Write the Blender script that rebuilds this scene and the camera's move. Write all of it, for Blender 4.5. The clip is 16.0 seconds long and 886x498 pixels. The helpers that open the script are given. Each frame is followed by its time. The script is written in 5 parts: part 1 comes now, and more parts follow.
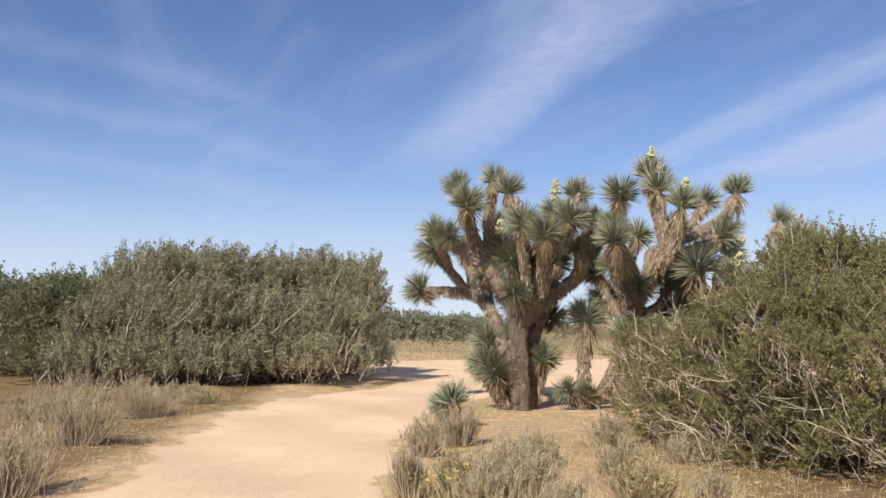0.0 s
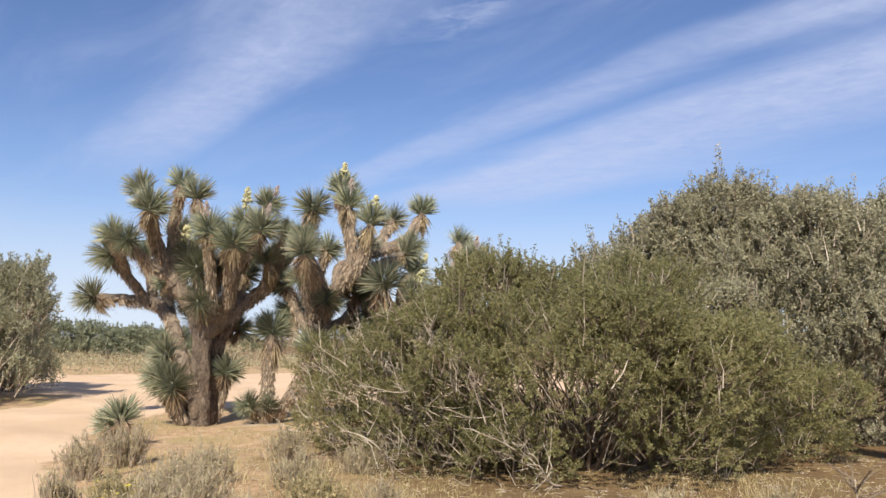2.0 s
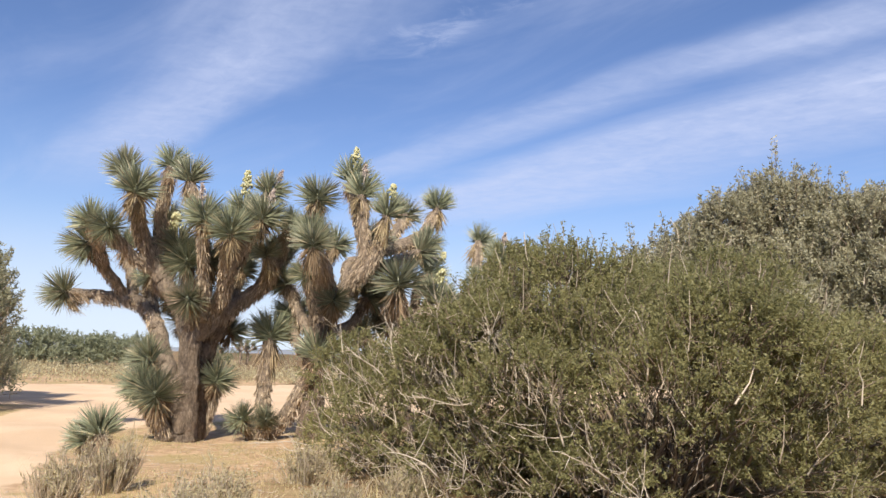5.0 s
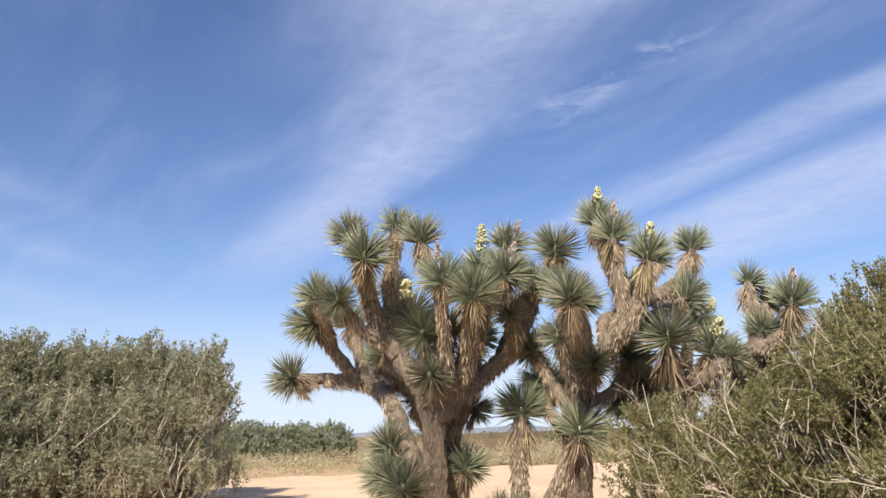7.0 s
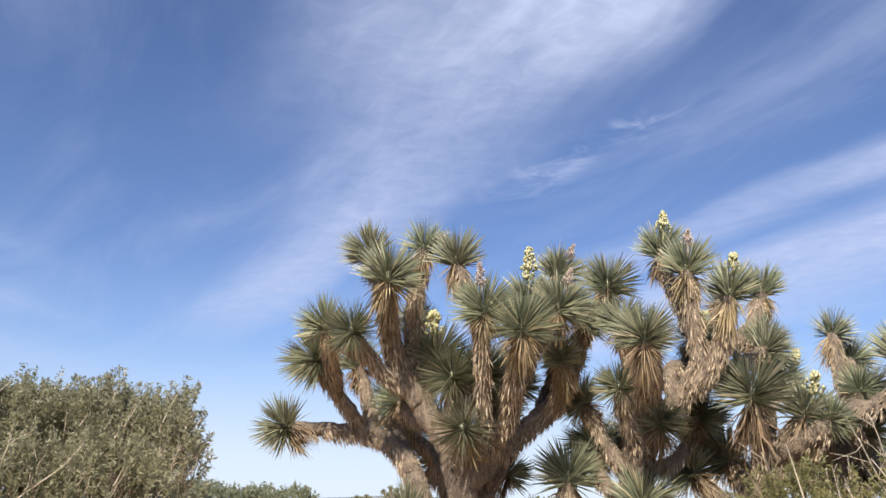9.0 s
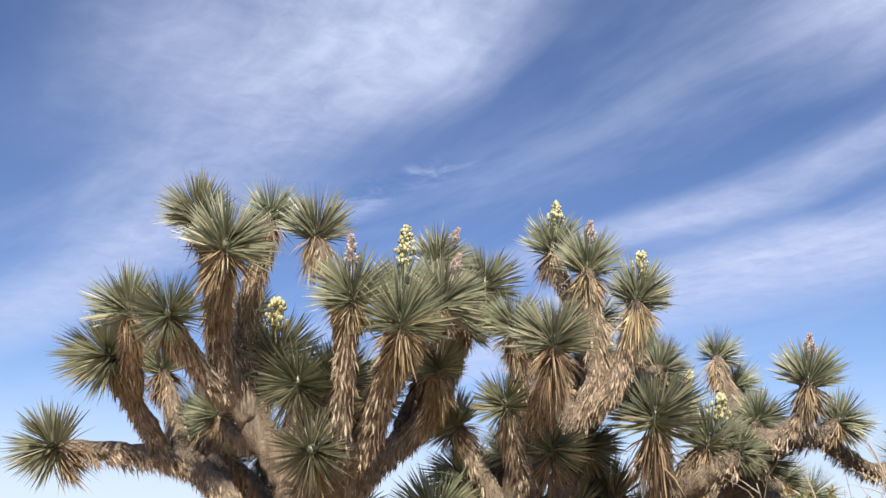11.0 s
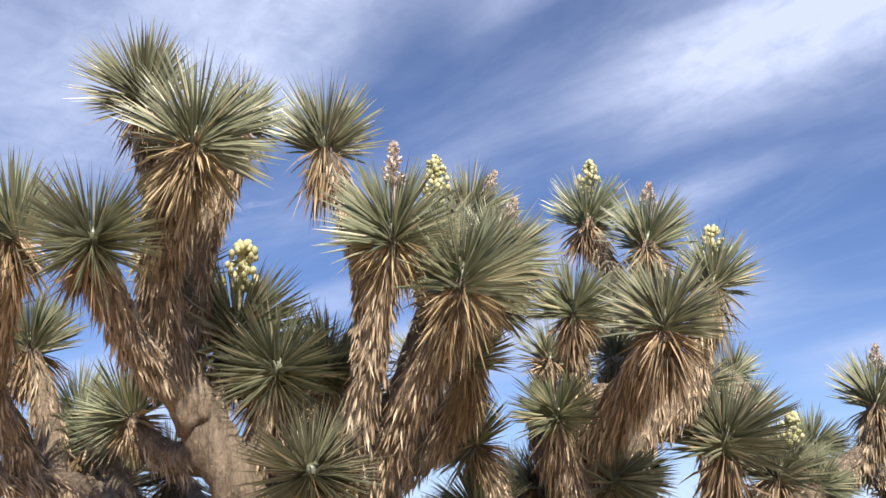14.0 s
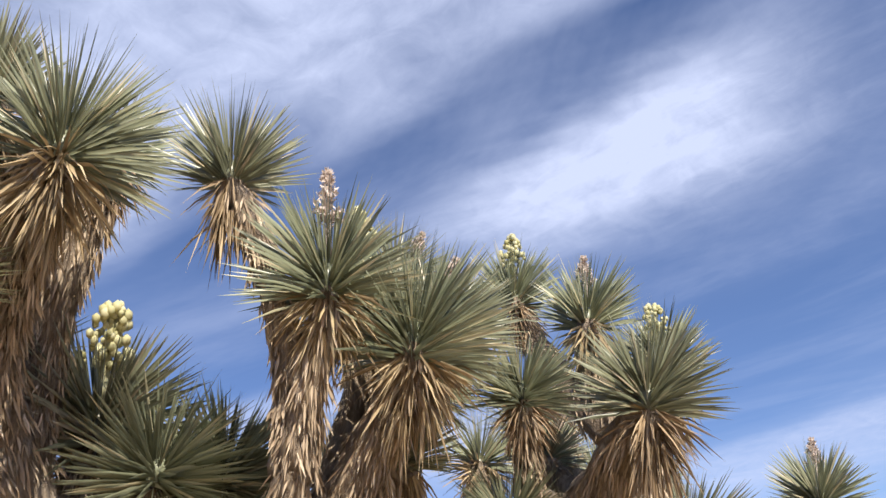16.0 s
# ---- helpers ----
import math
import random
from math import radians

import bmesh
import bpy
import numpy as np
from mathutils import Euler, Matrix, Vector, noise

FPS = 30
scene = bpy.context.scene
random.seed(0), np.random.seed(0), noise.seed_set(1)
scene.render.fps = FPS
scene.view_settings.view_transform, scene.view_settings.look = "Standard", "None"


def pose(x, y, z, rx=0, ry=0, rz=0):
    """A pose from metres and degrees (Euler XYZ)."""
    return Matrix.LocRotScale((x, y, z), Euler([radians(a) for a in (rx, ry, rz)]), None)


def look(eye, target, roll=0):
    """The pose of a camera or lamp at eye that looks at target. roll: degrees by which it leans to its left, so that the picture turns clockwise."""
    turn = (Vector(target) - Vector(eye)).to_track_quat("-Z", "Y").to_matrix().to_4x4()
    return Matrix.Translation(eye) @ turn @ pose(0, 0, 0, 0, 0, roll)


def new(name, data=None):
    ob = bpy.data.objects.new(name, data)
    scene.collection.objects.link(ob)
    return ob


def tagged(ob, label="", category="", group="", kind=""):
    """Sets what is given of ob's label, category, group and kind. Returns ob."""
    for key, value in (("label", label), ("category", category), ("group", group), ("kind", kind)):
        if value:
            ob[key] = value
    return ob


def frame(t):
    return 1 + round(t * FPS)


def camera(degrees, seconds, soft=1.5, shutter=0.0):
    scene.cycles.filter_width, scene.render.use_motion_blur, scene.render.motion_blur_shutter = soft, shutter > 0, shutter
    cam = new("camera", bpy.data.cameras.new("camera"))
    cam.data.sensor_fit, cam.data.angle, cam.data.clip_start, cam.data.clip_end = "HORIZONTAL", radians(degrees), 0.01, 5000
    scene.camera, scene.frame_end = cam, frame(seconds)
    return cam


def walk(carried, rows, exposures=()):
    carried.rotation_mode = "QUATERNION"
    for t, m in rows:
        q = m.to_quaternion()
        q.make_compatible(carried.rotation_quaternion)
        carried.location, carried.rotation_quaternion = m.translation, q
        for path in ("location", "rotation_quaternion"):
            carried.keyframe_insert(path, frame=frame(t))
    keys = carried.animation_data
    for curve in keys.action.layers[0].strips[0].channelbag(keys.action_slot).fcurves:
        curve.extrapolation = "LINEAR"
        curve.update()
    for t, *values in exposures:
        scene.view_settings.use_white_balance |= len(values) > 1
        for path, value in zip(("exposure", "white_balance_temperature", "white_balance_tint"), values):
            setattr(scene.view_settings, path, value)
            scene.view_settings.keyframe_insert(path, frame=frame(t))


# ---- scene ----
cam = camera(55.9, 16.0, soft=1.5)
PATH = [
    (0, (0.000, 0.000, 1.450), (0.000, 1.992, 1.631), 0.00),
    (0.5, (0.015, 0.014, 1.450), (0.164, 1.999, 1.644), -0.25),
    (1, (0.030, 0.038, 1.448), (0.324, 2.004, 1.662), -0.40),
    (1.5, (0.062, 0.068, 1.432), (0.552, 1.995, 1.653), -0.08),
    (2, (0.109, 0.089, 1.427), (0.814, 1.948, 1.645), 0.65),
    (2.5, (0.214, 0.181, 1.405), (1.121, 1.951, 1.616), 1.80),
    (3, (0.225, 0.362, 1.375), (1.220, 2.087, 1.559), 2.96),
    (3.2, (0.222, 0.452, 1.363), (1.266, 2.147, 1.557), 3.45),
    (3.9, (0.130, 0.900, 1.325), (1.213, 2.568, 1.538), 3.30),
    (4.6, (-0.060, 1.520, 1.290), (0.867, 3.277, 1.520), 2.50),
    (5.3, (-0.223, 2.262, 1.268), (0.402, 4.136, 1.579), 1.74),
    (5.5, (-0.261, 2.494, 1.276), (0.261, 4.390, 1.638), 1.96),
    (6, (-0.356, 3.073, 1.310), (0.137, 4.966, 1.727), 1.46),
    (6.5, (-0.593, 3.454, 1.315), (-0.143, 5.357, 1.737), 0.18),
    (7, (-0.786, 3.978, 1.291), (-0.378, 5.888, 1.723), -1.86),
    (7.5, (-0.951, 4.495, 1.280), (-0.640, 6.412, 1.760), -2.02),
    (8, (-1.008, 5.039, 1.294), (-0.654, 6.933, 1.830), -1.30),
    (8.5, (-1.081, 5.536, 1.286), (-0.743, 7.424, 1.855), -0.20),
    (9, (-1.116, 6.086, 1.297), (-0.644, 7.941, 1.877), 0.22),
    (9.5, (-1.109, 6.665, 1.287), (-0.587, 8.514, 1.843), 1.22),
    (10, (-1.116, 7.195, 1.296), (-0.404, 8.981, 1.847), 1.86),
    (10.2, (-1.119, 7.407, 1.300), (-0.345, 9.163, 1.862), 1.39),
    (11.25, (-1.125, 8.500, 1.365), (-0.173, 10.110, 2.072), -0.60),
    (12.3, (-1.100, 9.525, 1.430), (-0.113, 11.064, 2.242), -2.38),
    (12.5, (-1.116, 9.696, 1.429), (-0.132, 11.235, 2.242), -2.80),
    (13, (-1.201, 10.114, 1.410), (-0.170, 11.622, 2.225), -2.47),
    (13.5, (-1.176, 10.572, 1.461), (0.053, 11.932, 2.261), -2.39),
    (14, (-1.194, 11.005, 1.470), (0.088, 12.339, 2.229), -1.12),
    (14.5, (-1.107, 11.450, 1.502), (0.342, 12.634, 2.207), -0.87),
    (15, (-0.989, 11.732, 1.558), (0.526, 12.776, 2.342), -3.68),
    (15.5, (-0.875, 11.986, 1.571), (0.635, 12.923, 2.489), -6.55),
    (16, (-0.815, 12.055, 1.574), (0.631, 12.992, 2.589), -6.85),
]
walk(cam, [(t, look(eye, target, roll)) for t, eye, target, roll in PATH], exposures=[(0.0, 0.24), (2.0, 0.31), (3.2, 0.33), (5.5, 0.42), (8.5, 0.42), (12.5, 0.53), (14.8, 0.64), (16.0, 0.54)])

# ---- light settings ----
SKY_STRENGTH, SKY_TINT = 0.103, (0.75, 0.80, 1.0)
HAZE, PALE, CLOUD = (2.8, 4.2, 6.7), (6.0, 6.75, 7.8), (4.65, 5.2, 7.05)
CLOUD_SIDE = ((-3.1, 0.13, 0.17), (-3.78, 0.16, 0.22), (-4.65, 0.3, 0.22))
# cirrus streaks: where each begins and ends across the wind, how dense, and where along it
CLOUD_BANDS = (
    (-0.05, 0.55, 0.63, 0.82, 0.76, -9, -8, 1.3, 2.3),
    (0.30, 0.62, 0.72, 0.95, 0.74, 1.5, 2.4, 3.0, 4.6),
    (0.66, 0.76, 0.86, 0.97, 0.50, -9, -8, 0.62, 0.95),
    (1.00, 1.09, 1.11, 1.20, 0.10, 0.9, 1.2, 1.5, 1.8),
    (1.02, 1.18, 1.30, 1.60, 0.74, -0.05, 0.28, 0.55, 1.05),
    (0.95, 1.10, 1.70, 2.00, 0.14, -9, -8, 0.3, 0.8),
    (1.55, 1.75, 2.05, 2.30, 0.30, 1.25, 1.45, 1.60, 1.95),
    (1.50, 1.66, 1.70, 1.86, 0.55, 0.5, 0.9, 3.6, 4.4),
    (1.82, 2.15, 2.30, 2.95, 0.85, 0.8, 1.4, 3.6, 4.6),
    (2.80, 3.10, 3.40, 4.20, 0.70, -9, -8, 0.9, 1.6),
)

# ---- world, sun ----
SUN_AZ, SUN_EL = -148.0, 43.0   # degrees: azimuth from +y towards +x, elevation
sun_dir = Vector((math.sin(radians(SUN_AZ)) * math.cos(radians(SUN_EL)), math.cos(radians(SUN_AZ)) * math.cos(radians(SUN_EL)), math.sin(radians(SUN_EL))))
sun = new("sun", bpy.data.lights.new("sun", "SUN"))
sun.data.energy, sun.data.angle, sun.data.color = 5.5, radians(0.6), (1.0, 0.92, 0.795)
sun.matrix_world = look(sun_dir * 50, (0, 0, 0))

world = bpy.data.worlds.new("world")
scene.world = world
world.use_nodes = True


class Graph:
    """Short hand for building node trees."""

    def __init__(self, tree):
        self.tree, self.nodes, self.links = tree, tree.nodes, tree.links
        self.nodes.clear()

    def put(self, socket, value):
        if isinstance(value, bpy.types.NodeSocket):
            self.links.new(value, socket)
        else:
            socket.default_value = value

    def node(self, kind, inputs=None, **props):
        n = self.nodes.new(kind)
        for k, v in props.items():
            setattr(n, k, v)
        for k, v in (inputs or {}).items():
            self.put(n.inputs[k], v)
        return n

    def math(self, op, a, b=0.0, c=0.0, clamp=False):
        n = self.node("ShaderNodeMath", {0: a, 1: b, 2: c}, operation=op, use_clamp=clamp)
        return n.outputs[0]

    def mix(self, fac, a, b, blend="MIX"):
        n = self.node("ShaderNodeMix", data_type="RGBA", blend_type=blend)
        self.put(n.inputs[0], fac), self.put(n.inputs[6], a), self.put(n.inputs[7], b)
        return n.outputs[2]

    def noise(self, vector, scale, detail=3.0, rough=0.55, warp=0.0):
        n = self.node("ShaderNodeTexNoise", {"Scale": scale, "Detail": detail, "Roughness": rough, "Distortion": warp})
        if vector is not None:
            self.put(n.inputs["Vector"], vector)
        return n.outputs["Fac"]

    def ramp(self, fac, lo, hi):
        n = self.node("ShaderNodeMapRange", {0: fac, 1: lo, 2: hi, 3: 0.0, 4: 1.0}, interpolation_type="SMOOTHSTEP")
        return n.outputs[0]


def rgb(r, g, b):
    return (r, g, b, 1.0)


g = Graph(world.node_tree)
sky = g.node("ShaderNodeTexSky", sky_type="NISHITA", sun_disc=False, sun_elevation=radians(SUN_EL), sun_rotation=radians(SUN_AZ), altitude=800.0, air_density=1.0, dust_density=0.3, ozone_density=1.6)
way = g.node("ShaderNodeTexCoord").outputs["Generated"]
parts = g.node("ShaderNodeSeparateXYZ", {0: way})
up = g.math("MAXIMUM", parts.outputs[2], 0.0)
flat = g.math("ADD", up, 0.06)
cu, cv = g.math("DIVIDE", parts.outputs[0], flat), g.math("DIVIDE", parts.outputs[1], flat)
# cirrus on a flat layer: streaks that bend with distance
bend = g.math("MULTIPLY", g.math("MAXIMUM", g.math("SUBTRACT", cv, 1.3), 0.0), 0.26)
lane = g.math("ADD", cu, bend)
streak = g.node("ShaderNodeCombineXYZ", {0: lane, 1: g.math("MULTIPLY", cv, 0.30), 2: 3.7}).outputs[0]
puff = g.node("ShaderNodeCombineXYZ", {0: lane, 1: g.math("MULTIPLY", cv, 0.62), 2: 8.1}).outputs[0]
wob = g.math("MULTIPLY", g.math("SUBTRACT", g.noise(streak, 1.6, 5.0, 0.6, 0.4), 0.5), 0.46)
lane = g.math("ADD", lane, wob)
soft_n, wisp = g.noise(streak, 2.3, 6.0, 0.6, 0.8), g.noise(puff, 5.5, 7.0, 0.6, 0.9)
fluff = g.noise(g.node("ShaderNodeCombineXYZ", {0: lane, 1: cv, 2: 1.3}).outputs[0], 14.0, 6.0, 0.62, 0.6)
cover = 0.0
for rise0, rise1, fall0, fall1, strength, v0, v1, v2, v3 in CLOUD_BANDS:
    band = g.math("MULTIPLY", g.ramp(lane, rise0, rise1), g.ramp(lane, fall1, fall0))
    gate = g.math("MULTIPLY", g.ramp(cv, v0, v1), g.ramp(cv, v3, v2))
    cover = g.math("ADD", cover, g.math("MULTIPLY", g.math("MULTIPLY", band, gate), strength))
# a few small loose puffs beside the main streak
speck = g.noise(g.node("ShaderNodeCombineXYZ", {0: g.math("ADD", cu, g.math("MULTIPLY", cv, 0.9)), 1: g.math("SUBTRACT", g.math("MULTIPLY", cv, 0.75), g.math("MULTIPLY", cu, 0.5)), 2: 5.5}).outputs[0], 6.5, 6.0, 0.6, 0.8)
band = g.math("MULTIPLY", g.math("MULTIPLY", g.ramp(lane, 0.84, 0.93), g.ramp(lane, 1.08, 0.98)), g.math("MULTIPLY", g.ramp(cv, 1.5, 1.68), g.ramp(cv, 2.35, 1.95)))
cover = g.math("ADD", cover, g.math("MULTIPLY", g.math("MULTIPLY", band, g.ramp(speck, 0.40, 0.72)), 0.60))
side = g.math("SUBTRACT", g.math("ADD", cu, wob), g.math("MULTIPLY", cv, 0.8))
for centre, width, strength in CLOUD_SIDE:
    d = g.math("DIVIDE", g.math("SUBTRACT", side, centre), width)
    band = g.math("EXPONENT", g.math("MULTIPLY", g.math("MULTIPLY", d, d), -1.0))
    cover = g.math("ADD", cover, g.math("MULTIPLY", g.math("MULTIPLY", band, g.ramp(cu, -0.35, -1.0)), strength))
veil = g.math("MULTIPLY", g.ramp(soft_n, 0.42, 0.78), 0.30)
cover = g.math("ADD", g.math("MULTIPLY", cover, g.math("ADD", g.math("MULTIPLY", wisp, 0.8), g.math("ADD", 0.12, g.math("MULTIPLY", fluff, 0.75)))), g.math("MULTIPLY", veil, g.math("ADD", wisp, 0.3)))
cover = g.math("MULTIPLY", cover, g.math("ADD", g.math("MULTIPLY", g.ramp(up, 0.02, 0.2), 0.75), g.math("MULTIPLY", g.ramp(up, 0.3, 0.6), 0.35)), clamp=True)
lit = g.mix(1.0, sky.outputs[0], rgb(*SKY_TINT), "MULTIPLY")
haze = g.mix(g.math("MULTIPLY", g.ramp(up, 0.30, 0.02), 0.75), lit, rgb(*HAZE))
haze = g.mix(g.math("MULTIPLY", g.ramp(up, 0.19, 0.0), 0.88), haze, rgb(*PALE))
cloudy = g.mix(cover, haze, rgb(*CLOUD))
ground_glow = g.mix(g.ramp(parts.outputs[2], -0.02, 0.0), rgb(3.0, 2.4, 1.8), cloudy)
back = g.node("ShaderNodeBackground", {0: ground_glow, 1: SKY_STRENGTH})
g.links.new(back.outputs[0], g.node("ShaderNodeOutputWorld").inputs[0])


# ---- materials ----
def material(name, dark, light, scale=6.0, rough=0.8, bump=0.0, bump_scale=30.0, island=0.0, stretch=(1, 1, 1), translucent=0.0, third=None, fleck=0.5, spec=0.3, objrand=0.0):
    m = bpy.data.materials.new(name)
    m.use_nodes = True
    g = Graph(m.node_tree)
    at = g.node("ShaderNodeMapping", {0: g.node("ShaderNodeTexCoord").outputs["Object"], 3: stretch}).outputs[0]
    big = g.noise(at, scale * 0.22, 4.0, 0.6)
    small = g.noise(at, scale, 6.0, 0.65)
    fac = g.math("ADD", g.math("MULTIPLY", big, 0.6), g.math("MULTIPLY", small, 0.55))
    fac = g.ramp(fac, 0.38, 0.78)
    if island:
        geo = g.node("ShaderNodeNewGeometry").outputs["Random Per Island"]
        fac = g.math("ADD", g.math("MULTIPLY", fac, 1.0 - island), g.math("MULTIPLY", geo, island))
    col = g.mix(fac, rgb(*dark), rgb(*light))
    if third:
        pick = g.noise(at, scale * 0.6, 3.0) if not island else g.node("ShaderNodeTexWhiteNoise", {0: g.math("MULTIPLY", geo, 97.0)}, noise_dimensions="3D").outputs[0]
        col = g.mix(g.ramp(pick, fleck, fleck + 0.14), col, rgb(*third))
    if objrand:
        ob = g.node("ShaderNodeObjectInfo").outputs["Random"]
        h = g.node("ShaderNodeHueSaturation", {"Hue": g.math("ADD", 0.5 - 0.012, g.math("MULTIPLY", ob, 0.024)), "Value": g.math("ADD", 1.0 - objrand / 2, g.math("MULTIPLY", ob, objrand)), "Color": col})
        col = h.outputs[0]
    p = g.node("ShaderNodeBsdfPrincipled", {"Base Color": col, "Roughness": rough, "Specular IOR Level": spec})
    if bump:
        n = g.noise(at, bump_scale, 6.0, 0.7)
        g.put(p.inputs["Normal"], g.node("ShaderNodeBump", {"Strength": bump, "Distance": 0.05, "Height": g.math("ADD", n, g.math("MULTIPLY", small, 0.8))}).outputs[0])
    out = p.outputs[0]
    if translucent:
        t = g.node("ShaderNodeBsdfTranslucent", {0: col})
        out = g.node("ShaderNodeMixShader", {0: translucent, 1: out, 2: t.outputs[0]}).outputs[0]
    g.links.new(out, g.node("ShaderNodeOutputMaterial").inputs[0])
    return m


BLADE = material("yucca_blade", (0.092, 0.102, 0.063), (0.405, 0.42, 0.275), 9.0, 0.36, island=0.7, translucent=0.2, third=(0.54, 0.47, 0.31), fleck=0.81, spec=0.5, objrand=0.14)
DEAD = material("dead_blade", (0.14, 0.095, 0.055), (0.455, 0.338, 0.20), 9.0, 0.7, island=0.9, translucent=0.15, third=(0.60, 0.465, 0.295), fleck=0.80, objrand=0.25)
SHAG = material("weathered_blade", (0.235, 0.176, 0.12), (0.58, 0.455, 0.318), 9.0, 0.8, island=0.85, translucent=0.12, third=(0.70, 0.57, 0.42), fleck=0.78)
BARK = material("joshua_bark", (0.15, 0.112, 0.081), (0.485, 0.383, 0.283), 46.0, 0.9, 1.0, 60.0, stretch=(1, 1, 0.3), third=(0.48, 0.39, 0.295), fleck=0.60)
TRUNK_BARK = material("trunk_bark", (0.085, 0.062, 0.045), (0.35, 0.265, 0.19), 44.0, 0.9, 1.0, 55.0, stretch=(1, 1, 0.42), third=(0.47, 0.37, 0.28), fleck=0.60)
BLOOM = material("yucca_bloom", (0.42, 0.40, 0.17), (0.82, 0.78, 0.52), 20.0, 0.6, island=0.6, translucent=0.25)
STALK = material("bloom_stalk", (0.48, 0.39, 0.34), (0.78, 0.68, 0.60), 20.0, 0.7, island=0.6, translucent=0.2)
LEAF_GREY = material("greygreen_leaf", (0.19, 0.186, 0.107), (0.425, 0.412, 0.265), 1.6, 0.5, island=0.42, translucent=0.48, third=(0.56, 0.52, 0.36), fleck=0.84)
LEAF_GREEN = material("green_leaf", (0.172, 0.168, 0.068), (0.37, 0.345, 0.158), 1.3, 0.5, island=0.36, translucent=0.5, third=(0.42, 0.39, 0.20), fleck=0.86)
LEAF_DARK = material("dark_leaf", (0.115, 0.13, 0.065), (0.26, 0.265, 0.145), 1.6, 0.5, island=0.4, translucent=0.45, third=(0.34, 0.325, 0.20), fleck=0.85)
LEAF_DUSTY = material("dusty_leaf", (0.235, 0.22, 0.135), (0.50, 0.47, 0.32), 1.6, 0.5, island=0.4, translucent=0.36, third=(0.50, 0.45, 0.31), fleck=0.82)
# leaf of the distant bushes, with a little air haze mixed into its colour
LEAF_HAZED = material("hazed_leaf", (0.22, 0.235, 0.14), (0.38, 0.39, 0.26), 0.8, 0.6, island=0.5, translucent=0.4)
TWIG = material("bleached_twig", (0.30, 0.235, 0.17), (0.66, 0.57, 0.45), 14.0, 0.8, island=0.6)
STEM = material("shrub_stem", (0.12, 0.085, 0.055), (0.30, 0.235, 0.17), 12.0, 0.85, island=0.6)
SAGE = material("sage_twig", (0.36, 0.285, 0.205), (0.78, 0.66, 0.50), 8.0, 0.8, island=0.7, translucent=0.35)
SAGE_LEAF = material("sage_leaf", (0.33, 0.28, 0.165), (0.64, 0.56, 0.35), 8.0, 0.7, island=0.65, translucent=0.4)
STRAW = material("straw", (0.36, 0.29, 0.15), (0.66, 0.56, 0.34), 8.0, 0.75, island=0.7, translucent=0.25)
GRASS = material("short_grass", (0.24, 0.205, 0.085), (0.48, 0.41, 0.20), 0.7, 0.75, island=0.55, translucent=0.25, third=(0.62, 0.50, 0.29), fleck=0.62)
PETAL = material("yellow_petal", (0.68, 0.56, 0.06), (0.85, 0.74, 0.16), 20.0, 0.6, island=0.6, translucent=0.2)
PEBBLE = material("pebble", (0.30, 0.22, 0.15), (0.60, 0.50, 0.38), 30.0, 0.85, 0.3, island=0.6)
# the blue of distance haze is put into the hills' base colour
HILL = material("far_hill", (0.19, 0.21, 0.24), (0.25, 0.27, 0.30), 0.01, 1.0)


# ---- mesh helpers ----
rng = np.random.default_rng(7)


def make_mesh(name, V, F, mat, smooth=False):
    """A triangle mesh from arrays of vertices and faces."""
    me = bpy.data.meshes.new(name)
    V, F = np.asarray(V, np.float32), np.asarray(F, np.int32)
    me.vertices.add(len(V)), me.loops.add(F.size), me.polygons.add(len(F))
    me.vertices.foreach_set("co", V.ravel())
    me.loops.foreach_set("vertex_index", F.ravel())
    me.polygons.foreach_set("loop_start", np.arange(0, F.size, 3, dtype=np.int32))
    if smooth:
        me.polygons.foreach_set("use_smooth", np.ones(len(F), bool))
    me.update(calc_edges=True)
    me.materials.append(mat)
    return me


def join(pieces):
    """Arrays (V, F) put together into one."""
    Vs, Fs, n = [], [], 0
    for V, F in pieces:
        Vs.append(V), Fs.append(F + n)
        n += len(V)
    return np.concatenate(Vs), np.concatenate(Fs)


def part(name, VF, mat, parent, label="", smooth=False):
    ob = new(name, make_mesh(name, VF[0], VF[1], mat, smooth))
    ob.parent = parent
    return tagged(ob, label)


def thing(name, at, label, category, group="", kind=""):
    ob = new(name)
    ob.location = at
    ob.empty_display_size = 0.2
    return tagged(ob, label, category, group, kind)


def unit(v):
    return v / np.maximum(np.linalg.norm(v, axis=-1, keepdims=True), 1e-9)


def spline(points, steps):
    """A smooth line through points."""
    P = np.array(points, float)
    P = np.vstack([2 * P[0] - P[1], P, 2 * P[-1] - P[-2]])
    out = []
    for i in range(1, len(P) - 2):
        for t in np.linspace(0, 1, steps, endpoint=False):
            a, b, c, d = P[i - 1:i + 3]
            out.append(0.5 * (2 * b + (c - a) * t + (2 * a - 5 * b + 4 * c - d) * t * t + (3 * b - a - 3 * c + d) * t ** 3))
    return np.array(out + [P[-2]])


def tangents(line):
    """Tangents and two normals along a line."""
    T = unit(np.gradient(line, axis=0))
    ref = np.array([0.31, 0.87, 0.12]) if abs(T[0][1]) < 0.8 else np.array([0.9, 0.1, 0.2])
    A = unit(np.cross(T, ref))
    return T, A, np.cross(T, A)


